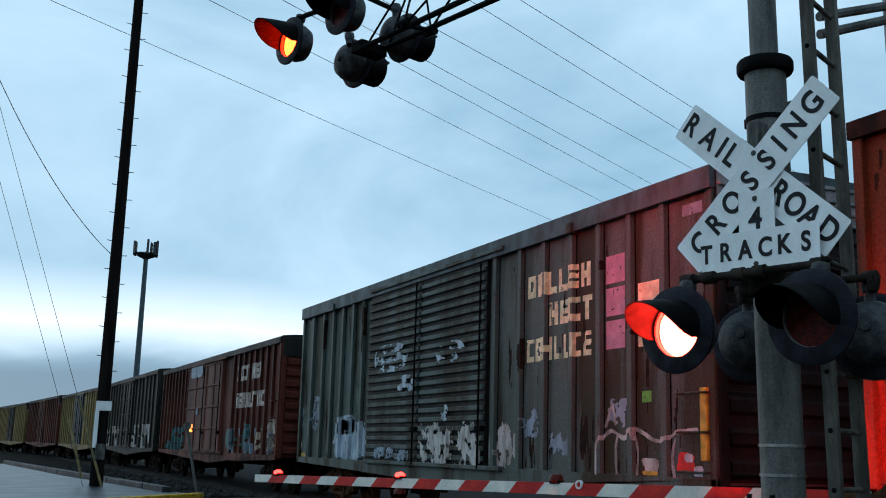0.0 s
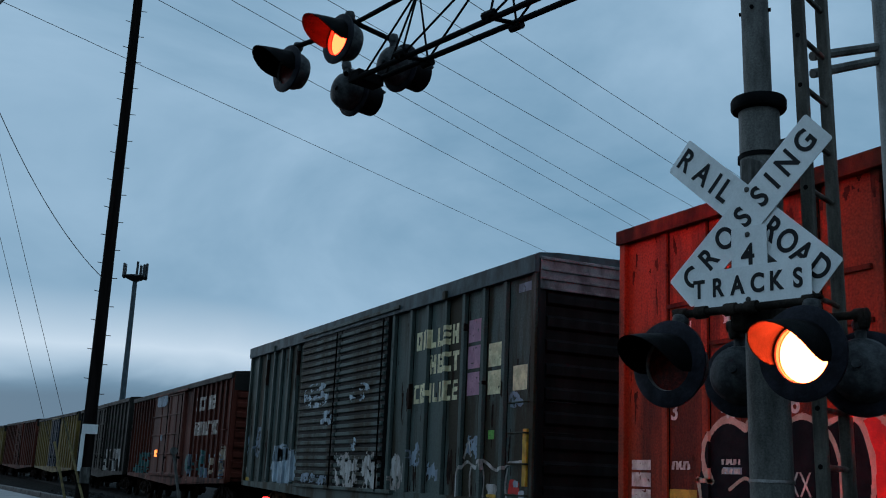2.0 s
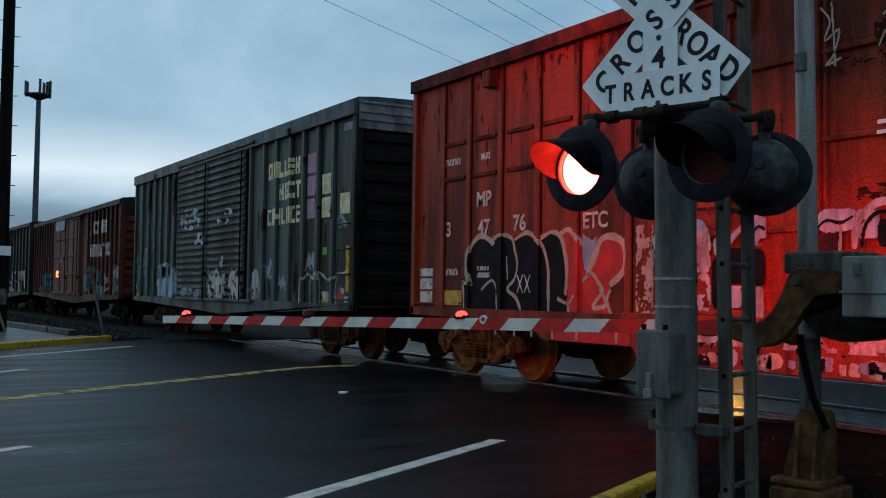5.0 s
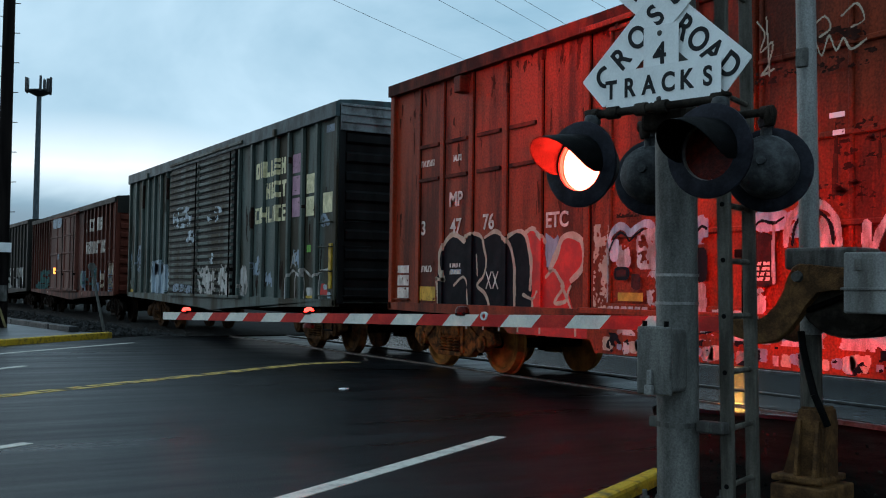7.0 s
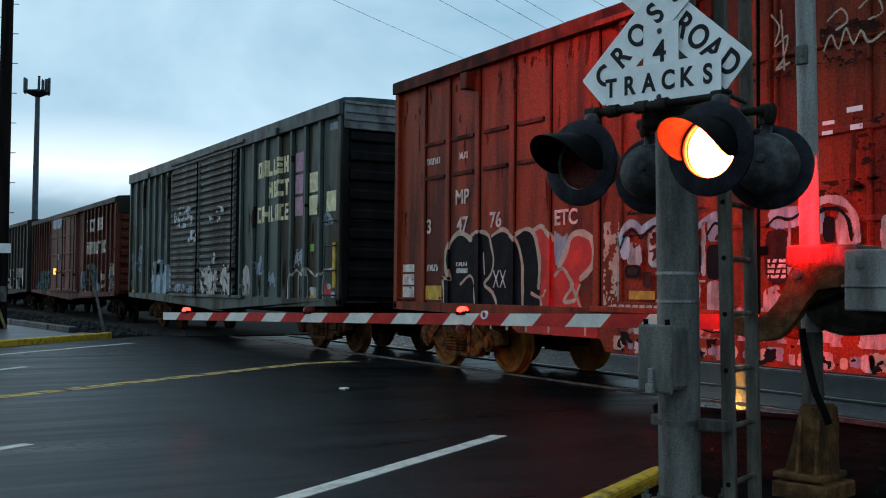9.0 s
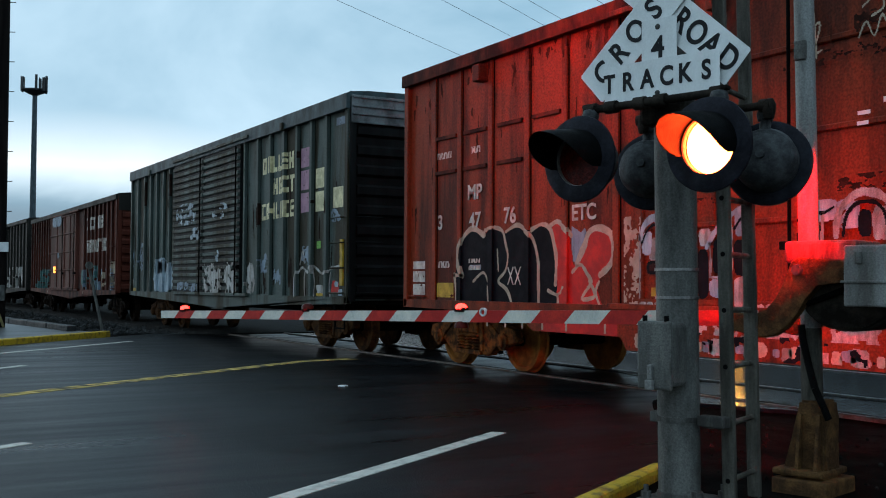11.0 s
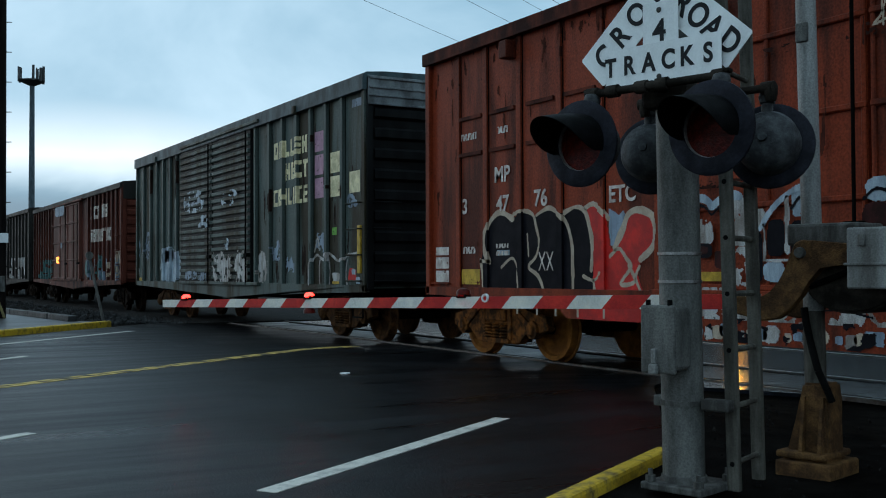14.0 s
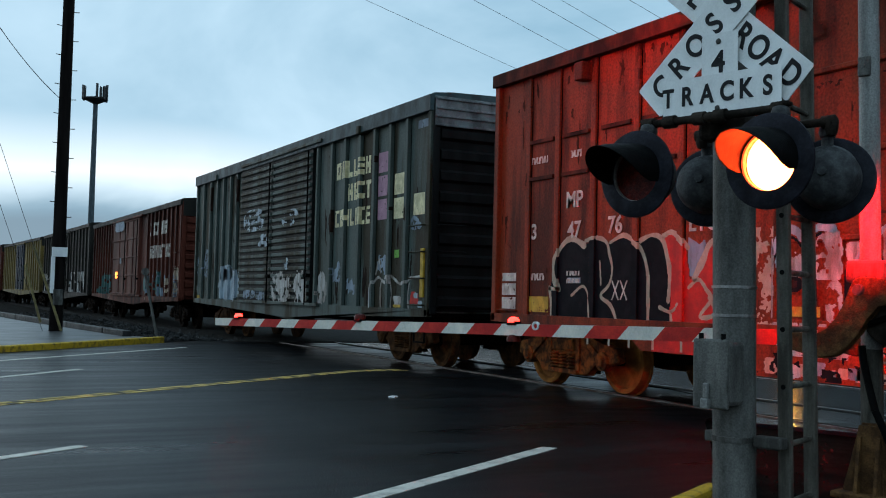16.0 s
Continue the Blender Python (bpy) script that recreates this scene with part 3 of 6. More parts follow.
def boxcar(name, m, label, half, eave, paint, roof_paint, end_paint, door_paint, posts, doors, door_style, overhang, group="cars of the train", full=True, cast=None, lip=0.16, belly=None, post_x=-1.60):
    """An outside-post boxcar, its near side at x = -1.6, its near end at y = -half."""
    car = thing(name, m, label, "boxcar", group)
    sheet = -1.53
    bm = bmesh.new()
    box(bm, sheet, -sheet, -half + 0.03, half - 0.03, 0.92, eave - 0.02)
    part("body", bm, paint, car)
    # roof: low pitch with raised seams and an eave strip
    bm = bmesh.new()
    prism(bm, [(-1.64, eave - lip), (-1.64, eave), (-1.2, eave + 0.035), (0, eave + 0.07), (1.2, eave + 0.035), (1.64, eave), (1.64, eave - lip)], -half - 0.02, half + 0.02, "y")
    part("roof", bm, roof_paint, car)
    n = 14
    for i in range(n + 1):
        y = -half + 0.05 + (2 * half - 0.1) * i / n
        bm = bmesh.new()
        prism(bm, [(-1.62, eave - 0.01), (-1.55, eave + 0.04), (-1.2, eave + 0.075), (0, eave + 0.11), (1.2, eave + 0.075), (1.55, eave + 0.04), (1.62, eave - 0.01)], y - 0.045, y + 0.045, "y")
        part("roof_seam", bm, roof_paint, car)
    # posts of the side, and the sill under them
    bm = bmesh.new()
    prism(bm, [(-0.05, 0.98), (0.05, 0.98), (0.05, eave - 0.16), (-0.05, eave - 0.16)], post_x, sheet + 0.01, "x")
    post_me = mesh_of("post", bm, paint)
    for y in posts:
        share("post", post_me, car, pose(0, y, 0))
        share("post", post_me, car, pose(0, y, 0, 0, 0, 180))
    if full:
        # near-black strips: the shade beside each post, put into colour
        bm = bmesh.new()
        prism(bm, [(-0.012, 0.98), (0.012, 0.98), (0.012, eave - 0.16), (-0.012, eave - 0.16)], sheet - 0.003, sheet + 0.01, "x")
        shade_me = mesh_of("shade_strip", bm, UNDER)
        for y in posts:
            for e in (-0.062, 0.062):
                share("shade_strip", shade_me, car, pose(0, y + e, 0), "dark strip painted as shade beside the post")
    for y in (-half + 0.06, half - 0.06):
        bm = bmesh.new()
        box(bm, -1.60, -1.50, y - 0.06, y + 0.06, 0.86, eave - 0.10, 0.012)
        part("corner_post", bm, paint, car)
    bm = bmesh.new()
    prism(bm, belly or [(-half, 0.98), (-half, 0.86), (-half + 2.6, 0.80), (-doors[1] - 0.6, 0.62), (-doors[0] + 0.6, 0.62), (half - 2.6, 0.80), (half, 0.86), (half, 0.98)][::-1], -1.60, -1.54, "x")
    part("side_sill", bm, paint, car)
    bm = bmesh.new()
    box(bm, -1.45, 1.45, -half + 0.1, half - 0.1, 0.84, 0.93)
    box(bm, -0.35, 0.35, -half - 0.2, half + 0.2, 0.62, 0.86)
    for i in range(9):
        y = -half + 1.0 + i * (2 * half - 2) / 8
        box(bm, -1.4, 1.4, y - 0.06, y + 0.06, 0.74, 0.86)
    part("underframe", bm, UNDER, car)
    # doors
    n = len(doors) - 1
    for i in range(n):
        a, b = sorted((-doors[i], -doors[i + 1]))
        bm = bmesh.new()
        box(bm, -1.605, sheet, a + 0.02, b - 0.02, 1.0, eave - 0.22)
        # plate behind the ribs is darkened, the shade between them painted in
        d = part("door", bm, SHADED_GREEN if door_style == "ribbed" else door_paint, car)
        bars = []
        if door_style == "ribbed":
            bars = [(a + 0.05, b - 0.05, 1.06 + (eave - 1.34) * j / 20, 0.085, 0.05) for j in range(20)]
        else:
            bars = [(a + 0.02, b - 0.02, 1.00 + (eave - 1.28) * j / 4, 0.06, 0.045) for j in range(5)]
            bars += [(y - 0.025, y + 0.025, 1.0, eave - 1.24, 0.035) for y in (a + 0.05, b - 0.05, (a + b) / 2)]
        for p, q, z, tall, deep in bars:
            bm = bmesh.new()
            prism(bm, [(p, z), (q, z), (q, z + tall), (p, z + tall)], -1.60 - deep, -1.595, "x")
            bmesh.ops.bevel(bm, geom=bm.edges[:], offset=0.012, segments=1, affect="EDGES")
            part("rib", bm, door_paint, d)
        bm = bmesh.new()
        rod(bm, (-1.68, a + 0.12, 0.95), (-1.68, a + 0.12, eave - 0.3), 0.018, seg=8)
        box(bm, -1.69, -1.60, a + 0.02, a + 0.24, 1.55, 1.63, 0.01)
        part("lock_bar", bm, UNDER, d)
    lo, hi = -doors[-1] - 0.3, -doors[0] + 0.3
    lo, hi = min(lo, hi), max(lo, hi)
    for z in (0.93, eave - 0.2):
        bm = bmesh.new()
        box(bm, -1.68, -1.56, lo - 0.9, hi + 0.2, z, z + 0.07, 0.01)
        part("door_track", bm, paint, car)
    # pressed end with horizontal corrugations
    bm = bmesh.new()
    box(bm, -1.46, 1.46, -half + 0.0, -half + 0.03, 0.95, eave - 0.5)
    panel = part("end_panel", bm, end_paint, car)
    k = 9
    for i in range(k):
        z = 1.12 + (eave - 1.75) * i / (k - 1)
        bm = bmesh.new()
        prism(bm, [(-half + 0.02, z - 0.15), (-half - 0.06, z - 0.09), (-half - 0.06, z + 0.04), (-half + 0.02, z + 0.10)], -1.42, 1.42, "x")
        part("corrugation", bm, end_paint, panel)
    bm = bmesh.new()
    box(bm, -1.55, 1.55, -half - 0.045, -half + 0.02, eave - 0.52, eave - 0.02, 0.01)
    part("end_header", bm, GREEN_HEADER if roof_paint is GREEN_ROOF else roof_paint, car)
    if roof_paint is GREEN_ROOF:
        for z in (eave - 0.06, eave - 0.22, eave - 0.36, eave - 0.51):
            bm = bmesh.new()
            box(bm, -1.53, 1.53, -half - 0.075, -half - 0.03, z - 0.018, z + 0.018, 0.006)
            part("header_rib", bm, GREEN_HEADER, car)
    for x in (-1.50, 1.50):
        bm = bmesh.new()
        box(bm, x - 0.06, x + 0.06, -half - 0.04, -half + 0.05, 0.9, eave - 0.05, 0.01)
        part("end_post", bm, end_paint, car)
    if full:
        for y0, y1, x in ((-half + 0.12, -half + 0.62, -1.67), ):
            for i in range(4):
                z = 1.05 + i * 0.45
                bm = bmesh.new()
                rod(bm, (x, y0, z), (x, y1, z), 0.014, seg=8)
                rod(bm, (x, y0, z), (-1.56, y0, z), 0.014, seg=8)
                rod(bm, (x, y1, z), (-1.56, y1, z), 0.014, seg=8)
                part("grab_iron", bm, paint, car)
            for i in range(4):
                z = 1.05 + i * 0.45
                bm = bmesh.new()
                rod(bm, (-1.45, -half - 0.13, z), (-0.95, -half - 0.13, z), 0.014, seg=8)
                rod(bm, (-1.45, -half - 0.13, z), (-1.45, -half, z), 0.014, seg=8)
                rod(bm, (-0.95, -half - 0.13, z), (-0.95, -half, z), 0.014, seg=8)
                part("end_grab_iron", bm, end_paint, car)
        bm = bmesh.new()
        rod(bm, (0.5, -half - 0.12, 0.9), (0.5, -half - 0.12, 2.1), 0.02, seg=8)
        lathe(bm, [(0.27, -0.012), (0.29, 0), (0.27, 0.012), (0.25, 0), (0.27, -0.012)], pose(0.5, -half - 0.20, 2.1, 90, 0, 0), 20)
        part("brake_wheel", bm, UNDER, car)
        bm = bmesh.new()
        for e in (-1, ):
            y = e * (half - 0.35)
            for yy in (y - 0.2, y + 0.2):
                rod(bm, (-1.56, yy, 0.9), (-1.56, yy, 0.42), 0.016, seg=8)
            rod(bm, (-1.56, y - 0.2, 0.42), (-1.56, y + 0.2, 0.42), 0.016, seg=8)
        part("stirrup", bm, UNDER, car)
    for e in (-1, 1):
        bm = bmesh.new()
        box(bm, -0.12, 0.12, e * (half + 0.42) - 0.45, e * (half + 0.42) + 0.45, 0.68, 0.86, 0.03)
        box(bm, -0.20, 0.20, e * (half + 0.72) - 0.14, e * (half + 0.72) + 0.14, 0.64, 0.92, 0.05)
        part("coupler", bm, UNDER, car)
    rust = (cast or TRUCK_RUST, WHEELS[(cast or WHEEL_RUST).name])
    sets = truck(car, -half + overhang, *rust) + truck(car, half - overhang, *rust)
    return car, sets


def side_of(posts, sheet=-1.53, face=-1.60):
    ys = sorted(posts)
    return lambda y: face if any(abs(y - p) < 0.05 for p in ys) else sheet


def letter_block(parent, y, z, w, h, mat, profile, kind):
    """A letter-sized mark of plain strokes; y runs to the left of the reader."""
    s = w * 0.36
    bars = {0: [(0, s, 0, h), (0, w, 0, s), (0, w, h - s, h)], 1: [(0, s, 0, h), (w - s, w, 0, h), (0, w, h - s, h), (0, w, 0, s)], 2: [(0, s, 0, h), (0, w, 0, s)],
            3: [(0, s, 0, h), (0, w, 0, s), (0, w, h - s, h), (0, w, h / 2 - s / 2, h / 2 + s / 2)], 4: [(0, s, 0, h), (w - s, w, 0, h), (s, w - s, h * 0.35, h * 0.6)], 5: [(w / 2 - s / 2, w / 2 + s / 2, 0, h), (0, w, h - s, h)]}[kind]
    def inside(yy, zz):
        a, b = y - yy, zz - z
        return any(p <= a <= q and r <= b <= t for p, q, r, t in bars) and rough(yy, zz, 9, 3.0) > -0.6
    return stain("mark", parent, (y - w, y), (z, z + h), inside, mat, profile, 0.02, 0.02)


# the oxide-red car nearest the crossing
HALF_RED = 8.0
RED_Y = 15.25 - HALF_RED
red_posts = [y - RED_Y for y in (14.36, 13.62, 12.79, 11.90, 11.08, 10.09, 4.9, 4.0, 3.1, 2.2, 1.3, 0.4)]
red, red_sets = boxcar("boxcar", pose(TRACK_X, RED_Y, 0), "oxide-red boxcar with black, red and white graffiti", HALF_RED, 4.52, RED_CAR, RED_CAR_DARK, RED_CAR_DARK, RED_CAR, red_posts, [-(9.6 - RED_Y), -(7.3 - RED_Y), -(5.1 - RED_Y)], "panel", 1.26, lip=0.18, post_x=-1.562, belly=[(HALF_RED, 0.98), (HALF_RED, 0.86), (12.0 - RED_Y, 0.82), (11.7 - RED_Y, 0.62), (9.95 - RED_Y, 0.62), (9.85 - RED_Y, 0.47), (4.6 - RED_Y, 0.47), (4.4 - RED_Y, 0.62), (2.2 - RED_Y, 0.82), (-HALF_RED, 0.86), (-HALF_RED, 0.98)])
red_side = side_of(red_posts, face=-1.562)
red_door_side = lambda y: -1.652 if 5.14 - RED_Y < y < 9.56 - RED_Y else red_side(y)
L = lambda y: y - RED_Y


def within(poly, y, z):
    hit, k = False, len(poly) - 1
    for n in range(len(poly)):
        (ya, za), (yb, zb) = poly[n], poly[k]
        if (za > z) != (zb > z) and y < (yb - ya) * (z - za) / (zb - za) + ya:
            hit = not hit
        k = n
    return hit


def off_line(points, y, z):
    """Distance from a bent stroke."""
    best = 9.0
    for (ya, za), (yb, zb) in zip(points, points[1:]):
        dy, dz = yb - ya, zb - za
        f = max(0.0, min(1.0, ((y - ya) * dy + (z - za) * dz) / (dy * dy + dz * dz + 1e-9)))
        best = min(best, math.hypot(y - ya - f * dy, z - za - f * dz))
    return best


def smooth_line(points, n=5):
    out = []
    for k in range(len(points) - 1):
        p0, p1, p2, p3 = points[max(0, k - 1)], points[k], points[k + 1], points[min(len(points) - 1, k + 2)]
        for i in range(n):
            t = i / n
            out.append(tuple(0.5 * (2 * b + (c - a) * t + (2 * a - 5 * b + 4 * c - d) * t * t + (3 * b - a - 3 * c + d) * t ** 3) for a, b, c, d in zip(p0, p1, p2, p3)))
    return out + [points[-1]]


BLACK_AREA = [(13.78, 1.30), (13.67, 1.62), (13.61, 1.86), (13.41, 1.99), (13.19, 2.00), (12.93, 1.93), (12.71, 1.99), (12.46, 1.93), (12.15, 2.01), (11.91, 1.91), (11.60, 1.99), (11.39, 1.94), (11.30, 1.70), (11.26, 1.49), (11.26, 0.86), (13.74, 0.81)]
RED_AREA = [(11.37, 1.95), (11.23, 2.00), (11.01, 1.86), (10.96, 1.62), (10.92, 1.45), (10.81, 1.51), (10.68, 1.74), (10.56, 1.86), (10.41, 1.89), (10.21, 1.82), (10.15, 1.61), (10.22, 1.43), (10.40, 1.31), (10.45, 1.14), (10.32, 0.88), (11.26, 0.86), (11.26, 1.49)]
PALE_GAP = [(10.96, 1.93), (10.79, 1.86), (10.70, 1.91), (10.65, 1.84), (10.79, 1.65), (10.86, 1.49), (10.92, 1.50), (10.96, 1.69)]
STROKES = [
    (0.050, [(13.55, 1.34), (13.67, 1.59), (13.58, 1.83), (13.41, 1.97), (13.22, 2.00), (12.98, 1.91)]),
    (0.032, [(13.78, 1.36), (13.74, 1.18), (13.71, 0.89)]),
    (0.030, [(13.78, 1.35), (13.55, 1.34)]),
    (0.026, [(13.25, 1.26), (12.98, 1.38), (12.84, 1.18), (12.81, 0.87)]),
    (0.028, [(12.95, 1.97), (12.71, 2.00), (12.50, 1.94), (12.43, 1.78), (12.37, 1.59), (12.43, 1.40), (12.60, 1.26), (12.40, 1.15), (12.29, 0.99), (12.27, 0.84)]),
    (0.014, [(12.63, 1.69), (12.60, 1.40)]),
    (0.032, [(12.42, 1.93), (12.15, 2.01), (11.93, 1.92), (11.77, 1.79), (11.67, 1.54), (11.66, 1.30), (11.65, 0.86)]),
    (0.036, [(11.82, 1.93), (11.59, 1.99), (11.41, 1.93), (11.32, 1.74), (11.27, 1.53), (11.29, 1.21)]),
    (0.036, [(11.39, 1.97), (11.24, 2.01), (11.05, 1.90), (10.96, 1.82)]),
    (0.028, [(11.44, 1.14), (11.25, 1.09), (11.10, 1.18)]),
    (0.028, [(11.25, 1.09), (11.22, 0.92)]),
    (0.050, [(10.85, 1.47), (10.70, 1.69), (10.60, 1.85), (10.42, 1.89), (10.20, 1.81), (10.15, 1.61), (10.21, 1.45), (10.40, 1.33)]),
    (0.028, [(10.94, 1.37), (10.78, 1.46), (10.64, 1.34), (10.57, 1.24), (10.75, 1.05), (10.50, 1.08), (10.60, 1.26)]),
    (0.028, [(10.42, 1.25), (10.48, 1.11), (10.34, 0.88)]),
]
SPAN, RISE = (L(9.95), L(13.95)), (0.87, 2.16)
wob = lambda y, z: 0.018 * noise.noise((y * 7, z * 7, 2.0))
for poly, mt, lab in ((BLACK_AREA, PAINT_BLACK, "black sprayed graffiti letters"), (RED_AREA, PAINT_RED, "red sprayed graffiti letters"), (PALE_GAP, PAINT_BLUE, "pale sprayed gap between letters")):
    stain("graffiti_fill", red, SPAN, RISE, lambda y, z: within(poly, y + RED_Y + wob(y, z), z + wob(z, y)), mt, red_side, label=lab)
for w, pts in STROKES:
    line = smooth_line(pts)
    ys, zs = [p[0] for p in line], [p[1] for p in line]
    stain("graffiti_stroke", red, (L(min(ys)) - 0.06, L(max(ys)) + 0.06), (max(0.87, min(zs) - 0.06), max(zs) + 0.06), lambda y, z: off_line(line, y + RED_Y, z) < w * (0.85 + 0.5 * noise.noise((y * 4, z * 4, 9.0))), PAINT_CREAM, red_side, dy=0.010, lift=0.007, label="cream sprayed outline stroke")
stain("graffiti_fill", red, (L(10.0), L(11.5)), (0.62, 0.87), lambda y, z: rough(y, z, 3, 8.0) > -0.7, PAINT_RED, lambda y: -1.60, label="red spray over the side sill")
for y in (10.2, 10.95, 11.45, 11.9, 12.3, 12.75):
    stain("paint_drip", red, (L(y), L(y) + 0.05), (0.64, 0.86), lambda a, b: True, PAINT_CREAM, lambda q: -1.60, 0.02, 0.02, 0.008)
xx = lambda y, z: any(abs(abs(y - L(c)) - abs(z - 1.33) * 0.55) < 0.014 and abs(z - 1.33) < 0.12 for c in (12.13, 12.30))
stain("graffiti_mark", red, (L(11.9), L(12.4)), (1.18, 1.50), xx, LETTER_WHITE, red_side, dy=0.008, lift=0.009)


def splash(name, car, base, shapes, mat, profile, label="", lift=0.004, fray=0.16, holes=9.0, seed=1.0):
    """Sprayed patches with frayed edges; each shape is (y0, y1, z0, z1)."""
    for y0, y1, z0, z1 in shapes:
        cy, cz, ry, rz = (y0 + y1) / 2 - base, (z0 + z1) / 2, (y1 - y0) / 2, (z1 - z0) / 2
        stain(name, car, (cy - ry * 1.15, cy + ry * 1.15), (cz - rz * 1.15, cz + rz * 1.15), lambda y, z: blob(y, z, cy, cz, ry, rz, 4.0) < fray * rough(y, z, 7.0, seed) and rough(y, z, 5.5, seed + cy) < holes, mat, profile, 0.012, 0.010, lift, label)


def sprayed_line(name, car, base, pts, w, mat, profile, label="", lift=0.008):
    line = smooth_line(pts)
    ys, zs = [p[0] - base for p in line], [p[1] for p in line]
    stain(name, car, (min(ys) - w * 1.5, max(ys) + w * 1.5), (min(zs) - w * 1.5, max(zs) + w * 1.5), lambda y, z: off_line(line, y + base, z) < w * (0.85 + 0.5 * noise.noise((y * 6, z * 6, 3.0))), mat, profile, 0.010, 0.008, lift, label)


# pale pieces farther along the side, over the doors: frames, arches, a dark window, blocks
DOOR_Y = RED_Y + 0.09
splash("graffiti_patch", red, DOOR_Y, [(9.24, 9.49, 1.48, 1.72), (8.76, 9.13, 1.45, 1.90), (8.76, 8.96, 1.04, 1.42), (8.04, 8.24, 0.95, 1.29), (7.25, 7.47, 0.99, 1.24), (6.38, 6.62, 1.60, 1.90), (6.05, 6.16, 1.55, 1.85), (8.55, 8.72, 1.62, 1.80)], PAINT_WHITE, red_door_side, "white sprayed graffiti block", holes=0.55)
splash("graffiti_patch", red, DOOR_Y, [(8.32, 8.58, 1.09, 1.28), (8.02, 8.22, 1.70, 1.98), (7.00, 7.42, 1.80, 2.00), (6.74, 6.98, 1.72, 1.98), (9.44, 9.60, 1.55, 1.80), (5.4, 5.9, 1.2, 1.75), (6.2, 6.6, 1.0, 1.35)], PAINT_PALE, red_door_side, "pale blue sprayed patch", lift=0.005, holes=0.62, seed=5.0)
splash("graffiti_patch", red, DOOR_Y, [(8.94 + 0.12 * k, 9.04 + 0.12 * k, 0.945, 1.03) for k in range(6)] + [(7.4 + 0.15 * k, 7.52 + 0.15 * k, 0.95, 1.03) for k in range(4)], PAINT_WHITE, red_door_side, lift=0.006)
splash("graffiti_patch", red, DOOR_Y, [(8.31, 8.52, 1.33, 1.69), (8.03, 8.23, 1.31, 1.66), (9.26, 9.53, 1.33, 1.475), (8.58, 8.74, 1.08, 1.58), (6.63, 6.76, 1.64, 1.88), (6.0, 6.35, 1.30, 1.52)], PAINT_BLACK, red_door_side, "dark sprayed window shape", lift=0.007, fray=0.08)
splash("graffiti_patch", red, DOOR_Y, [(7.13, 7.45, 1.27, 1.78), (9.31, 9.48, 1.365, 1.445), (9.06, 9.22, 1.22, 1.40)], MAROON, red_door_side, "dark maroon panel", lift=0.009, fray=0.05)
for pts, w, mt in (([(9.62, 1.74), (9.56, 1.87), (9.42, 1.95), (9.30, 1.91), (9.25, 1.85), (9.16, 1.90), (9.02, 1.96), (8.86, 1.93)], 0.045, PAINT_PALE),
                   ([(9.60, 1.68), (9.52, 1.80), (9.41, 1.87), (9.31, 1.83), (9.25, 1.77), (9.16, 1.83), (9.02, 1.89)], 0.016, PAINT_BLACK),
                   ([(9.64, 1.85), (9.64, 1.45), (9.645, 1.08)], 0.022, PAINT_WHITE), ([(8.60, 1.60), (8.48, 1.76), (8.28, 1.91), (8.10, 1.98)], 0.035, PAINT_PALE),
                   ([(8.275, 1.88), (8.275, 1.62), (8.27, 1.38)], 0.034, PAINT_WHITE), ([(8.53, 1.295), (8.40, 1.29), (8.26, 1.295)], 0.016, PAINT_WHITE),
                   ([(8.56, 1.64), (8.55, 1.48), (8.555, 1.30)], 0.020, PAINT_WHITE), ([(7.14, 1.86), (7.15, 1.60), (7.14, 1.30)], 0.026, PAINT_WHITE),
                   ([(7.00, 1.66), (6.96, 1.88), (6.78, 2.02), (6.55, 2.00), (6.42, 1.86), (6.38, 1.66)], 0.040, PAINT_WHITE),
                   ([(6.92, 1.66), (6.88, 1.84), (6.76, 1.94), (6.58, 1.93), (6.48, 1.82), (6.45, 1.66)], 0.022, PAINT_BLACK),
                   ([(7.42, 1.82), (7.30, 1.90), (7.15, 1.87), (7.02, 1.92)], 0.016, PAINT_BLACK), ([(8.22, 1.78), (8.12, 1.88), (8.04, 1.86)], 0.016, PAINT_BLACK),
                   ([(6.10, 1.2), (6.02, 1.6), (5.84, 1.92), (5.60, 1.96), (5.40, 1.80)], 0.045, PAINT_WHITE)):
    sprayed_line("graffiti_stroke", red, DOOR_Y, pts, w, mt, red_door_side, lift=0.011)
for k in range(4):
    stain("stencil", red, (7.19 - DOOR_Y, 7.42 - DOOR_Y), (1.32 + 0.05 * k, 1.352 + 0.05 * k), lambda a, b: math.sin(a * 95 + k) + math.sin(a * 61 + b * 40) > -0.5, LETTER_WHITE, red_door_side, 0.010, 0.008, 0.014)
stain("graffiti_patch", red, (L(9.55), L(9.98)), (0.95, 2.0), lambda y, z: rough(y, z, 7.0, 33.0) > 0.02, PAINT_CREAM, red_side, dy=0.012)
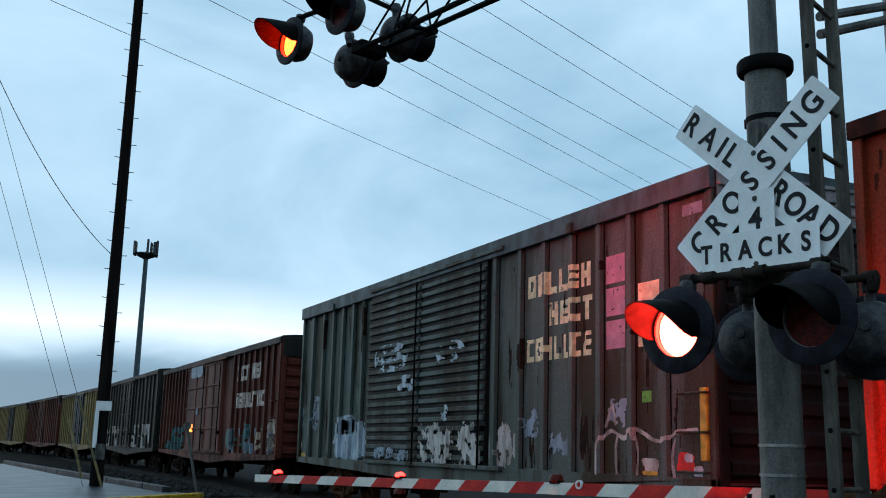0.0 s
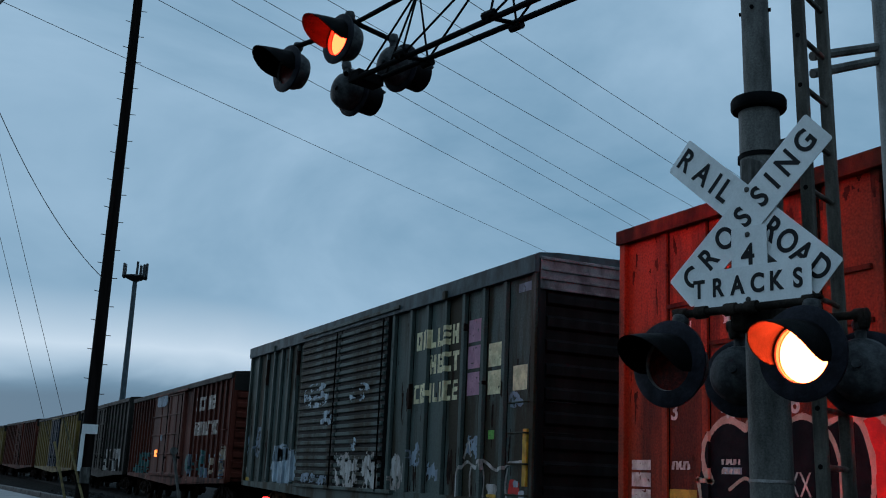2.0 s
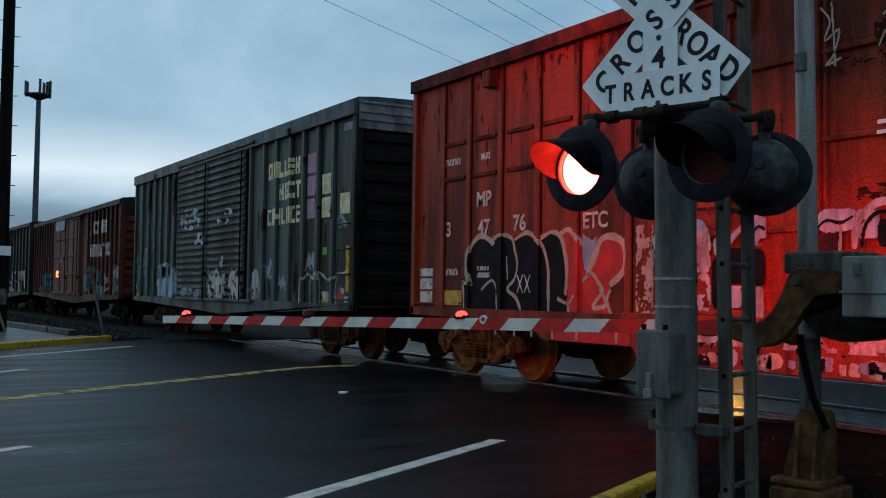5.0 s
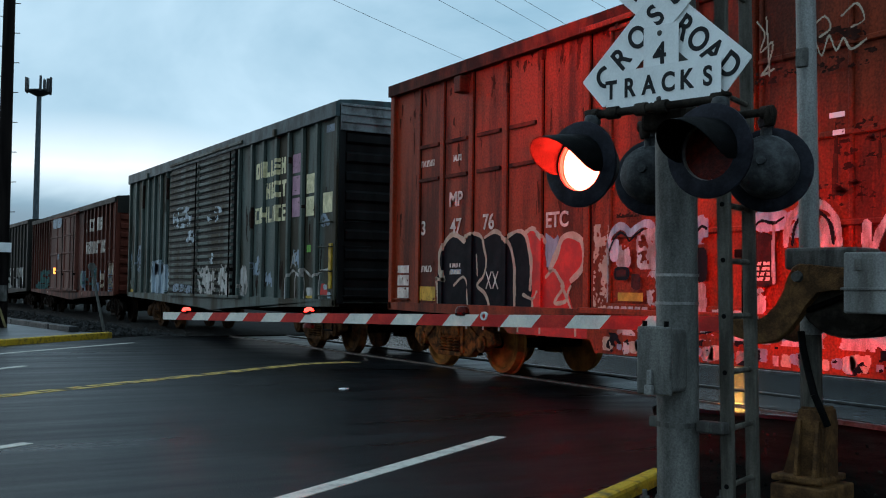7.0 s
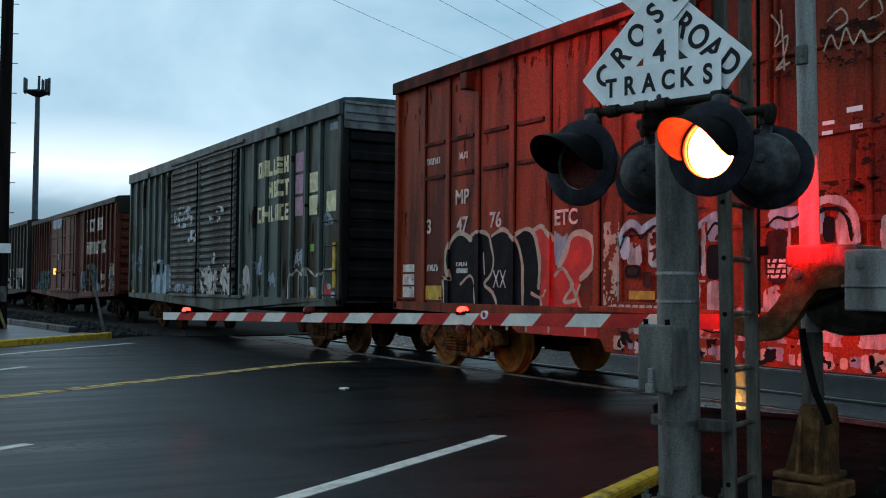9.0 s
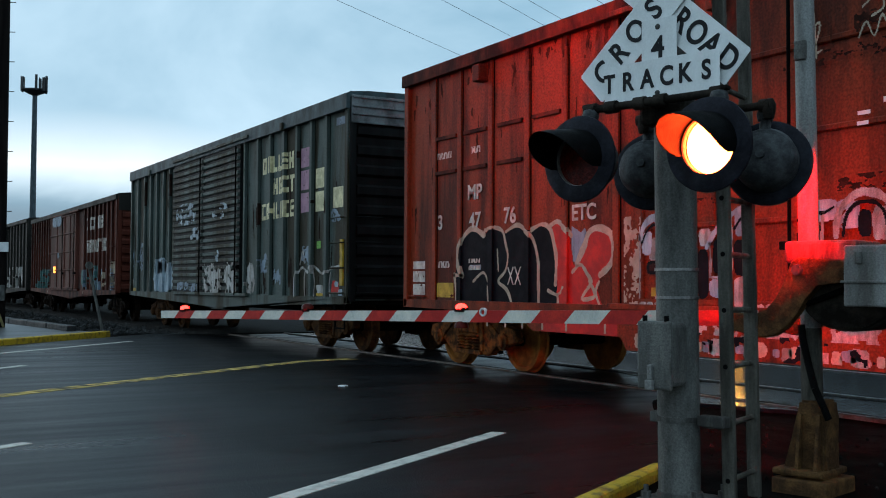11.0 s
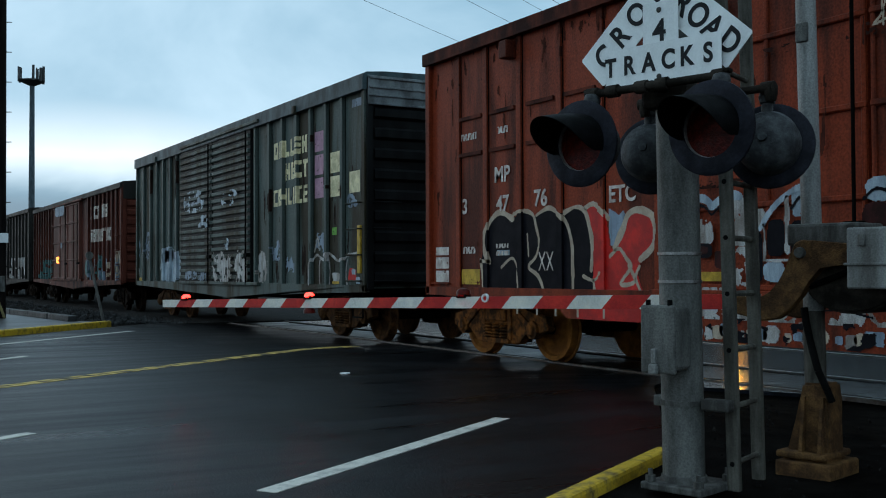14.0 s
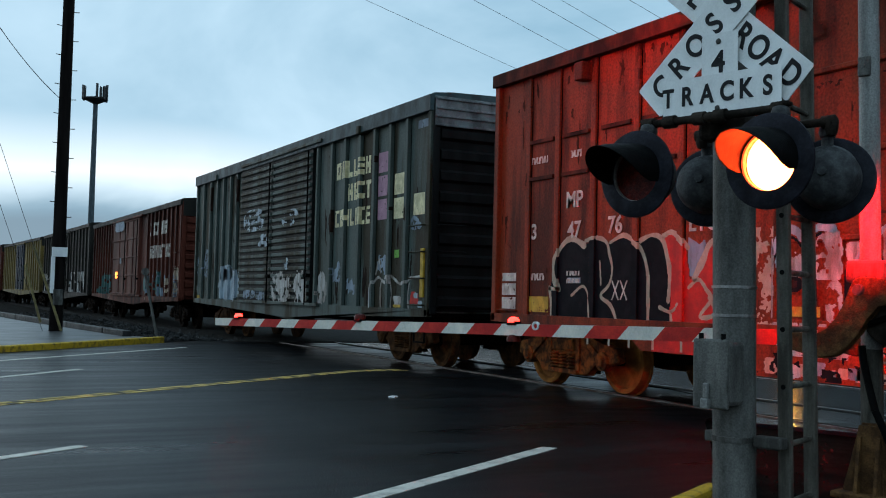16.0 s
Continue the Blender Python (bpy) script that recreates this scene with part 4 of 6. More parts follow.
# sprayed sill: a pale band with a dark wavering line, pale rounded marks beneath
sill_face = lambda y: -1.60
stain("graffiti_patch", red, (L(5.2), L(9.45)), (0.70, 0.93), lambda y, z: rough(y, z, 4.2, 55.0) > -0.08, PAINT_WHITE, sill_face, dy=0.014, label="pale spray over the side sill")
sprayed_line("graffiti_stroke", red, RED_Y, [(9.4, 0.82), (9.1, 0.86), (8.8, 0.79), (8.45, 0.83), (8.1, 0.77), (7.7, 0.84), (7.3, 0.78)], 0.012, PAINT_BLACK, sill_face, lift=0.008)
for k in range(30):
    y, w = 5.3 + 0.145 * k, 0.04 + 0.02 * (k * 7 % 4)
    splash("graffiti_patch", red, RED_Y, [(y, y + 2 * w, 0.49 + 0.02 * (k * 5 % 3), 0.60 + 0.02 * (k * 3 % 4))], (PAINT_WHITE, PAINT_CREAM, PAINT_BLUE)[k * 5 % 3], sill_face, lift=0.005, fray=0.3, seed=k)
stain("graffiti_patch", red, (L(5.2), L(9.8)), (0.48, 0.72), lambda y, z: rough(y, z * 1.5, 4.6, 63.0) > 0.22, PAINT_BLACK, sill_face, dy=0.014, lift=0.009, label="dark spray over the side sill")
for pts in ([(7.36, 3.86), (7.26, 3.72), (7.32, 3.55), (7.16, 3.62), (7.22, 3.40), (7.30, 3.32), (7.14, 3.36)], [(7.24, 3.88), (7.22, 3.60), (7.20, 3.30)],
            [(6.74, 3.40), (6.66, 3.52), (6.58, 3.38), (6.50, 3.55), (6.42, 3.40), (6.34, 3.50), (6.26, 3.38), (6.10, 3.44)], [(6.70, 3.66), (6.55, 3.74), (6.48, 3.62), (6.60, 3.56)], [(6.36, 3.70), (6.20, 3.78), (6.12, 3.62), (6.26, 3.58)]):
    sprayed_line("scribble", red, DOOR_Y, pts, 0.011, PAINT_CREAM, red_door_side)
TURN_TEXT = pose(0, 0, 0, 90, 0, -90)


def on_side(y, z, x=-1.54):
    return pose(x, y, z) @ TURN_TEXT


for text, y, z, s in (("MP", 13.22, 2.52, 0.30), ("3", 14.19, 2.13, 0.30), ("47", 13.21, 2.12, 0.30), ("76", 12.32, 2.14, 0.30), ("ETC", 10.71, 2.09, 0.27)):
    words(text, s, LETTER_WHITE, red, on_side(L(y), z), 0.003, bold=0.006)
for y, z, w, h in ((14.08, 3.09, 0.42, 0.10), (13.2, 3.09, 0.26, 0.10), (14.08, 1.46, 0.34, 0.10), (13.22, 1.52, 0.30, 0.07), (13.22, 1.42, 0.30, 0.07)):
    stain("stencil", red, (L(y) - w / 2, L(y) + w / 2), (z, z + h), lambda a, b: math.sin(a * 95) + math.sin(a * 61 + b * 40) > -0.55, LETTER_WHITE, red_side, 0.012, 0.012, 0.012)
for y0, y1, z0, z1, mt in ((14.66, 15.05, 1.05, 1.22, LETTER_WHITE), (14.66, 15.05, 1.25, 1.42, LETTER_WHITE), (14.66, 15.05, 1.45, 1.58, LETTER_WHITE), (13.80, 14.30, 1.02, 1.24, STRIPE_YELLOW), (8.93, 9.37, 1.09, 1.19, STRIPE_YELLOW), (6.24, 6.41, 2.79, 2.845, SIGN_WHITE), (6.24, 6.38, 2.63, 2.68, SIGN_WHITE), (6.54, 6.68, 2.71, 2.75, SIGN_WHITE), (6.56, 6.68, 2.62, 2.66, SIGN_WHITE), (13.05, 13.36, 1.42, 1.50, PAINT_PALE)):
    stain("placard", red, (L(y0), L(y1)), (z0, z1), lambda a, b: rough(a, b, 12, 4.0) > -0.6, mt, red_door_side, 0.012, 0.012, 0.006)
# card boards take the dark red, their shadowed look painted in
for y in (14.02, 13.2, 12.32, 11.48):
    for z in (2.86, 3.38):
        bm = bmesh.new()
        prism(bm, [(L(y) - 0.3, z), (L(y) + 0.3, z), (L(y) + 0.3, z + 0.05), (L(y) - 0.3, z + 0.05)], -1.565, -1.52, "x")
        part("card_board", bm, RED_CAR_DARK, red)

for y, z in ((12.96, 4.18), (8.4, 4.16)):
    bm = bmesh.new()
    box(bm, -1.70, -1.52, L(y) - 0.09, L(y) + 0.09, z - 0.12, z + 0.12, 0.015)
    part("eave_bracket", bm, RED_CAR, red)
SOOT = material("soot_and_grime", (0.030, 0.016, 0.012), 0.8, dark=(0.014, 0.009, 0.007), grain=8, bump=0.2, spec=0.04)
RAIL_GRIME = material("greasy_door_grime", (0.050, 0.014, 0.009), 0.8, dark=(0.024, 0.009, 0.007), grain=8, bump=0.2, spec=0.05)
GRIME_RED = material("brown_grime", (0.085, 0.020, 0.011), 0.8, dark=(0.040, 0.012, 0.008), grain=8, bump=0.2, spec=0.05)
for y, z, w, h in ((12.2, 4.05, 0.25, 0.28), (11.5, 4.2, 0.30, 0.16), (12.75, 3.7, 0.12, 0.16), (10.6, 4.1, 0.4, 0.22), (9.0, 3.9, 0.5, 0.3), (13.9, 1.62, 0.2, 0.1), (14.9, 2.3, 0.15, 0.5), (13.3, 3.6, 0.1, 0.2)):
    stain("grime", red, (L(y) - w, L(y) + w), (z - h, z + h), lambda a, b: rough(a, b * 0.6, 9.0, y) > 0.22 + 0.75 * ((abs(a - L(y)) / w) ** 2 + (abs(b - z) / h) ** 2), GRIME_RED, red_door_side, 0.012, 0.010, 0.005)
stain("grime", red, (L(0.6), L(15.1)), (3.75, 4.35), lambda a, b: rough(a * 1.6, b * 0.45, 3.2, 14.0) > 0.70 - 0.75 * (b - 3.75), GRIME_RED, red_door_side, 0.014, 0.012, 0.0045, label="sooty stains under the eave")
stain("grime", red, (L(0.6), L(15.1)), (2.0, 3.75), lambda a, b: rough(a * 2.4, b * 0.35, 3.0, 19.0) > 0.66, GRIME_RED, red_door_side, 0.012, 0.014, 0.0045, label="dark rain streaks on the red side")
for y0, y1, z0, z1, k in ((5.9, 7.3, 3.22, 3.36, 0.05), (6.0, 6.9, 2.06, 2.20, -0.05), (5.9, 6.35, 1.95, 2.75, 0.25), (6.0, 6.7, 3.45, 3.62, 0.15), (7.1, 7.5, 3.22, 3.30, 0.1), (5.6, 6.3, 2.55, 2.63, 0.0), (8.1, 9.4, 2.04, 2.12, 0.05), (8.0, 9.2, 3.26, 3.34, 0.2)):
    stain("grime", red, (L(y0), L(y1)), (z0, z1), lambda a, b: rough(a * 0.9, b * 1.6, 9.0, y0 + z0) > k + 0.12, RAIL_GRIME, red_door_side, 0.007, 0.006, 0.006, label="black grime along the door rails")
bm = bmesh.new()
box(bm, -1.58, -1.52, L(14.62), L(15.15), 1.02, 1.04, 0.004)
part("placard_ledge", bm, RED_CAR, red)

# the grey-green car
HALF_GREEN = 7.81
GREEN_Y = 17.38 + HALF_GREEN
G = lambda y: y - GREEN_Y
green_posts = [G(y) for y in (18.34, 19.05, 19.77, 20.47, 21.23, 21.96, 22.78, 28.78, 29.41, 30.08, 30.73, 31.40, 32.17)]
green, green_sets = boxcar("boxcar", pose(TRACK_X, GREEN_Y, 0), "dark grey-green boxcar with ribbed double doors", HALF_GREEN, 4.60, GREEN_CAR, GREEN_ROOF, SHADED_GREEN, GREEN_CAR, green_posts, [-G(23.0), -G(25.64), -G(28.29)], "ribbed", 1.9, lip=0.27, cast=TRUCK_DIM)
green_side = side_of(green_posts)
for row, z, y in (((1, 1, 2, 2, 3, 4), 3.53, 21.80), ((4, 3, 0, 5), 3.06, 21.16), ((0, 3, 4, 2, 2, 0, 3), 2.56, 21.80)):
    for i, k in enumerate(row):
        letter_block(green, G(y) - i * (0.30 if len(row) < 7 else 0.26), z, 0.26 if len(row) < 7 else 0.22, 0.36, LETTER_CREAM, green_side, k)
for y0, y1, z0, z1, mt in ((19.22, 19.66, 3.48, 3.86, PINK), (19.22, 19.66, 3.04, 3.42, PINK), (19.22, 19.66, 2.60, 2.98, PINK), (18.48, 18.94, 3.02, 3.40, LETTER_CREAM), (18.48, 18.94, 2.58, 2.96, LETTER_CREAM), (17.68, 18.12, 2.60, 2.98, LETTER_CREAM), (18.66, 18.86, 1.88, 2.02, GREEN_TAG), (17.62, 18.0, 4.10, 4.25, PAINT_BLUE)):
    stain("placard", green, (G(y0), G(y1)), (z0, z1), lambda a, b: rough(a, b, 12, 4.0) > -0.62, mt, green_side, 0.014, 0.014, 0.006)
door_side = lambda y: -1.652 if G(23.02) < y < G(28.27) else green_side(y)
splash("graffiti_patch", green, GREEN_Y, [(28.50, 30.45, 0.98, 1.80), (29.2, 30.2, 1.5, 1.92)], PAINT_PALE, green_side, "ice-blue sprayed block", fray=0.25, holes=0.7)
splash("graffiti_patch", green, GREEN_Y, [(31.45, 32.1, 1.61, 2.38), (32.2, 32.4, 1.62, 2.3), (32.75, 33.05, 1.67, 2.25), (21.44, 21.93, 1.45, 1.87), (17.8, 18.22, 2.34, 2.58), (20.6, 21.1, 1.2, 1.5), (19.2, 19.6, 1.6, 1.95)], PAINT_BLUE, green_side, "worn blue-grey sprayed patch", fray=0.3, holes=0.10)
splash("graffiti_patch", green, GREEN_Y, [(32.78, 33.1, 1.13, 1.35), (22.25, 22.72, 0.99, 1.65), (22.02, 22.20, 1.14, 1.51), (18.55, 18.88, 0.99, 1.19), (22.85, 23.0, 1.0, 1.5)], PAINT_WHITE, green_side, "white sprayed patch", fray=0.25, holes=0.42)
splash("graffiti_patch", green, GREEN_Y + 0.27, [(24.40, 25.70, 0.99, 1.66), (23.33, 24.18, 0.99, 1.66)], PAINT_WHITE, door_side, "white sprayed block letters", fray=0.35, holes=0.17)
splash("graffiti_patch", green, GREEN_Y + 0.27, [(27.0, 28.1, 1.05, 1.25), (26.3, 26.9, 1.02, 1.22)], PAINT_BLUE, door_side, "worn pale spray on the door", fray=0.4, holes=0.15)
for y0, y1, z0, z1 in ((26.15, 27.85, 2.70, 3.26), (23.72, 24.85, 2.70, 3.10), (25.75, 26.6, 2.22, 2.62), (24.3, 24.6, 1.72, 2.0)):
    stain("scribble", green, (G(y0), G(y1)), (z0, z1), lambda y, z: rough(y * 0.9, z * 2.6, 3.6, y0) > 0.10 and blob(y, z, G((y0 + y1) / 2), (z0 + z1) / 2, (y1 - y0) / 2, (z1 - z0) / 2) < 0, PAINT_PALE, door_side, 0.014, label="pale scribbled spray on the ribs")
for pts in ([(19.80, 0.98), (19.79, 1.36), (19.54, 1.53), (19.26, 1.44), (18.99, 1.55), (18.60, 1.41), (18.34, 1.43), (18.15, 1.51), (17.79, 1.53)], [(19.42, 0.99), (19.44, 1.28), (19.40, 1.46)], [(18.98, 0.99), (18.95, 1.25), (19.02, 1.5)], [(18.22, 0.99), (18.26, 1.22), (18.20, 1.42)], [(19.66, 1.6), (19.52, 1.85), (19.44, 1.62)]):
    sprayed_line("graffiti_line", green, GREEN_Y, pts, 0.030, PAINT_WHITE, green_side)
splash("graffiti_patch", green, GREEN_Y, [(17.82, 18.16, 1.06, 1.27)], PAINT_RED, green_side, "small red sprayed patch", fray=0.4)
splash("graffiti_patch", green, GREEN_Y, [(17.86, 18.02, 1.16, 1.26), (17.70, 17.86, 1.0, 1.12)], PAINT_PALE, green_side, lift=0.007)
splash("graffiti_patch", green, GREEN_Y, [(18.55, 18.86, 0.985, 1.04), (32.5, 32.8, 0.985, 1.08)], STRIPE_YELLOW, green_side, "small amber patch", lift=0.008)
bm = bmesh.new()
box(bm, -1.625, -1.52, G(17.51), G(17.63), 1.18, 2.01, 0.01)
part("corner_strip", bm, STRIPE_YELLOW, green, "yellow strip on the corner of the car")

for y in (20.4, 30.6):
    bm = bmesh.new()
    box(bm, -1.69, -1.52, G(y) - 0.07, G(y) + 0.07, 4.30, 4.46, 0.015)
    part("eave_bracket", bm, GREEN_CAR, green)
for k, y in enumerate((18.5, 19.3, 20.1, 20.9, 21.8, 29.2, 30.0, 30.7, 31.4, 32.0)):
    stain("rust_run", green, (G(y) - 0.28, G(y) + 0.28), (1.0, 2.6), lambda a, b: rough(a * 2.2, b * 0.35, 3.0, 80.0 + k) > 0.30 + 0.25 * (b - 1.0), SOOT, green_side, 0.014, 0.02, 0.003)
stain("grime", green, (G(17.6), G(32.9)), (1.0, 4.40), lambda a, b: rough(a * 2.2, b * 0.35, 2.6, 29.0) > 0.50 + 0.10 * abs(b - 2.4), SOOT, green_side, 0.020, 0.016, 0.004, label="dark rain streaks on the green side")
# brown car and those beyond it
HALF_BROWN = 8.35
BROWN_Y = 34.85 + HALF_BROWN
B = lambda y: y - BROWN_Y
brown_posts = [-HALF_BROWN + 0.1 + i * 0.62 for i in range(1, 9)] + [HALF_BROWN - 0.1 - i * 0.62 for i in range(1, 8)]
brown, brown_sets = boxcar("boxcar", pose(TRACK_X, BROWN_Y, 0), "brown boxcar with faded double doors and graffiti", HALF_BROWN, 4.08, BROWN_CAR, DARK_CAR, BROWN_CAR, BROWN_DOOR, brown_posts, [2.0, -0.3, -3.4], "panel", 1.9, cast=TRUCK_DARK)
brown_side = side_of(brown_posts)
for row, z, y in (((0, 1, 1, 5, 4, 3, 4), 3.10, 39.6), ((3, 1, 0, 2, 5, 2, 0), 2.30, 39.3)):
    for i, k in enumerate(row):
        letter_block(brown, B(y) - i * 0.42, z, 0.32, 0.46, LETTER_WHITE, brown_side, k)
stain("graffiti_patch", brown, (B(35.2), B(40.2)), (0.98, 1.7), lambda y, z: rough(y, z * 0.5, 2.2, 51.0) > 0.12, PAINT_BLUE, brown_side, 0.03)
stain("graffiti_patch", brown, (B(46.0), B(50.5)), (0.98, 1.8), lambda y, z: rough(y, z * 0.5, 2.0, 53.0) > 0.10, PAINT_TEAL, brown_side, 0.03)
brown_door = lambda y: -1.652
splash("paint_patch", brown, BROWN_Y, [(44.0, 45.9, 3.48, 3.92), (44.35, 44.7, 2.2, 2.42)], PAINT_BLUE, brown_door, "pale repainted square on the door", fray=0.1, holes=0.5)
splash("graffiti_patch", brown, BROWN_Y, [(37.7, 38.6, 1.06, 1.85), (39.2, 40.6, 1.06, 1.7), (46.9, 49.0, 1.1, 1.85)], PAINT_TEAL, brown_side, "dull teal sprayed patch", fray=0.35, holes=0.3)
splash("graffiti_patch", brown, BROWN_Y, [(35.25, 36.0, 1.07, 1.95), (36.6, 37.2, 1.1, 1.6), (40.0, 46.8, 0.80, 0.93)], PAINT_CREAM, brown_side, "worn cream sprayed patch", fray=0.4, holes=0.0)
bm = bmesh.new()
box(bm, -1.68, -1.60, -0.09, 0.09, -0.13, 0.13, 0.02)
part("marker", bm, AMBER_GLOW, brown, "small glowing amber marker", m=pose(0, B(45.4), 1.75))
far = []
for y, half, eave, paint, door, lab in ((60.7, 7.6, 4.25, DARK_CAR, DARK_CAR, "dark weathered boxcar with pale graffiti"), (78.4, 8.4, 4.25, YELLOW_CAR, BLUE_DOOR, "faded yellow boxcar with a dark door"), (96.6, 8.2, 4.35, BROWN_CAR, BROWN_CAR, "brown boxcar far along the train"), (114.8, 8.2, 4.3, YELLOW_CAR, DARK_CAR, "faded yellow boxcar far along the train"), (133.0, 8.2, 4.3, YELLOW_CAR, YELLOW_CAR, "faded yellow boxcar far along the train")):
    posts = [-half + 0.1 + i * 0.9 for i in range(1, 7)] + [half - 0.1 - i * 0.9 for i in range(1, 7)]
    car, sets = boxcar("boxcar", pose(TRACK_X, y, 0), lab, half, eave, paint, DARK_CAR, paint, door, posts, [1.6, 0.0, -1.6], "panel", 1.9, full=False, cast=TRUCK_DARK)
    far.append((car, y))
    if y < 61:
        stain("graffiti_patch", car, (-half, half), (0.98, 2.0), lambda a, b: rough(a, b, 1.4, 61.0) > 0.16 and abs(a) > 1.7, PAINT_WHITE, side_of(posts), 0.03)

# ---- crossing signal with cantilever ----
FLASH = pose(4.08, 4.34, 0, 0, 0, -74.9)


def lamp_unit(name, m, label, lit, parent, shutters, phase, disc=0.242, beam_tube=0.0):
    """A flashing crossing lamp, its face towards -y: backing disc, housing, long hood, lens behind an added moving
    shutter.
    """
    unit = new(name)
    unit.parent = parent
    unit.matrix_basis = m
    tagged(unit, label)
    face = pose(0, 0, 0, 90, 0, 0)
    bm = bmesh.new()
    lathe(bm, [(0.150, 0.0), (disc - 0.012, 0.0), (disc, 0.008), (disc, 0.022), (disc - 0.012, 0.028), (0.150, 0.028)], face, 44)
    part("backing_disc", bm, DISC_BLACK, unit, smooth=True)
    bm = bmesh.new()
    lathe(bm, [(0.172, 0.004), (0.174, -0.09), (0.150, -0.15), (0.08, -0.19), (0.0, -0.195)], face, 32)
    rod(bm, (0, 0.19, 0), (0, 0.215, 0), 0.025)
    part("housing", bm, BACK_GREY, unit, "grey cast lamp housing", smooth=True)
    bm = bmesh.new()
    seg, ln = 24, 0.37
    rows = []
    for q in range(7):
        t = q / 6
        ring = []
        for i in range(seg + 1):
            a = math.pi * (-0.10 + 1.20 * i / seg)
            reach = ln * (0.22 + 0.78 * max(0.0, math.sin(min(math.pi, max(0, (a + 0.314) * math.pi / 3.77)))) ** 0.7)
            r = 0.166 - 0.012 * t
            ring.append((r * math.cos(a), -reach * t, r * math.sin(a) - 0.035 * t * t * (reach / ln)))
        rows.append(ring)
    for off in (0.0, 0.006):
        vs = [[bm.verts.new((x * (1 - off * 6), y, z * (1 - off * 6))) for x, y, z in ring] for ring in rows]
        for p, q in zip(vs, vs[1:]):
            for i in range(seg):
                bm.faces.new((p[i], p[i + 1], q[i + 1], q[i]))
    part("hood", bm, STEEL_BLACK, unit, "long black lamp hood", smooth=True)
    # tube added out of sight, to narrow the light thrown on the train
    if beam_tube:
        bm = bmesh.new()
        lathe(bm, [(0.150, 0.02), (0.150, beam_tube), (0.156, beam_tube), (0.156, 0.02)], face, 32)
        part("beam_tube", bm, STEEL_BLACK, unit, "unseen black tube added to narrow the beam", smooth=True)
    bm = bmesh.new()
    lathe(bm, [(0.0, 0.012), (0.07, 0.009), (0.146, 0.0), (0.146, -0.01), (0.0, -0.01)], face, 32)
    part("lens", bm, lit, unit, "glowing red lens", m=pose(0, 0.02, 0), smooth=True)
    # added disc stands for the unlit lens and moves to make it flash
    bm = bmesh.new()
    lathe(bm, [(0.0, 0.014), (0.07, 0.011), (0.149, 0.0), (0.149, -0.006), (0.0, -0.006)], face, 32)
    sh = part("shutter", bm, LENS_DARK, unit, "dark red disc added to hide the lens between flashes", smooth=True)
    shutters.append((sh, phase))
    bm = bmesh.new()
    lathe(bm, [(0.147, -0.01), (0.147, 0.016), (0.153, 0.022), (0.160, 0.016), (0.160, -0.01)], face, 36)
    part("lens_ring", bm, GALV_LIGHT, unit, smooth=True)
    bm = bmesh.new()
    rod(bm, (0, 0.09, 0.13), (0, 0.09, 0.23), 0.032, seg=12)
    lathe(bm, [(0.0, 0.05), (0.04, 0.035), (0.05, 0), (0.04, -0.035), (0.0, -0.05)], pose(0, 0.09, 0.25), 12)
    part("mounting_neck", bm, BACK_GREY, unit, smooth=True)
    return unit


SHUTTERS = []
mast = thing("crossing_signal", FLASH, "galvanised crossing signal mast with flashing red lamps", "crossing signal")
bm = bmesh.new()
rod(bm, (-0.03, 0, 0.0), (-0.075, 0, 3.42), 0.115, seg=32)
part("lower_tube", bm, GALV, mast, smooth=True)
bm = bmesh.new()
rod(bm, (-0.075, 0, 3.38), (-0.14, 0, 7.2), 0.079, seg=32)
part("upper_tube", bm, GALV, mast, smooth=True)
for a in (20, 110, 200, 290):
    bm = bmesh.new()
    rod(bm, (-0.085 + 0.076 * math.cos(radians(a)), 0.076 * math.sin(radians(a)), 4.02), (-0.085 + 0.092 * math.cos(radians(a)), 0.092 * math.sin(radians(a)), 4.02), 0.012, seg=8)
    part("bolt", bm, STEEL_BLACK, mast)
bm = bmesh.new()
lathe(bm, [(0.078, 3.47), (0.150, 3.465), (0.158, 3.45), (0.158, 3.405), (0.150, 3.39), (0.112, 3.385)], pose(-0.075, 0, 0), 32)
part("collar", bm, STEEL_BLACK, mast, "dark flared collar", smooth=True)
for z, mt in ((3.11, STEEL_BLACK), (1.29, TREAD), (1.135, TREAD), (0.47, GALV_DARK)):
    bm = bmesh.new()
    w = 0.008 if mt is TREAD else 0.014
    lathe(bm, [(0.112, z - w), (0.121, z - w), (0.121, z + w), (0.112, z + w)], pose(-0.03 - 0.0131 * z, 0, 0), 32)
    if mt is not TREAD:
        box(bm, -0.20, -0.10, -0.04, 0.04, z - 0.03, z + 0.03, 0.008)
        box(bm, 0.10, 0.26, -0.04, 0.04, z - 0.03, z + 0.03, 0.008)
    part("band", bm, mt, mast)
bm = bmesh.new()
box(bm, -0.19, 0.19, -0.19, 0.19, 0.0, 0.04, 0.008)
lathe(bm, [(0.113, 0.075), (0.124, 0.07), (0.130, 0.04), (0.113, 0.04)], pose(-0.03, 0, 0), 32)
part("base_flange", bm, GALV_DARK, mast)
for a in (-0.15, 0.15):
    for b in (-0.15, 0.15):
        bm = bmesh.new()
        rod(bm, (a, b, 0.03), (a, b, 0.11), 0.014, seg=8)
        rod(bm, (a, b, 0.04), (a, b, 0.075), 0.028, seg=6)
        part("bolt", bm, GALV_DARK, mast)
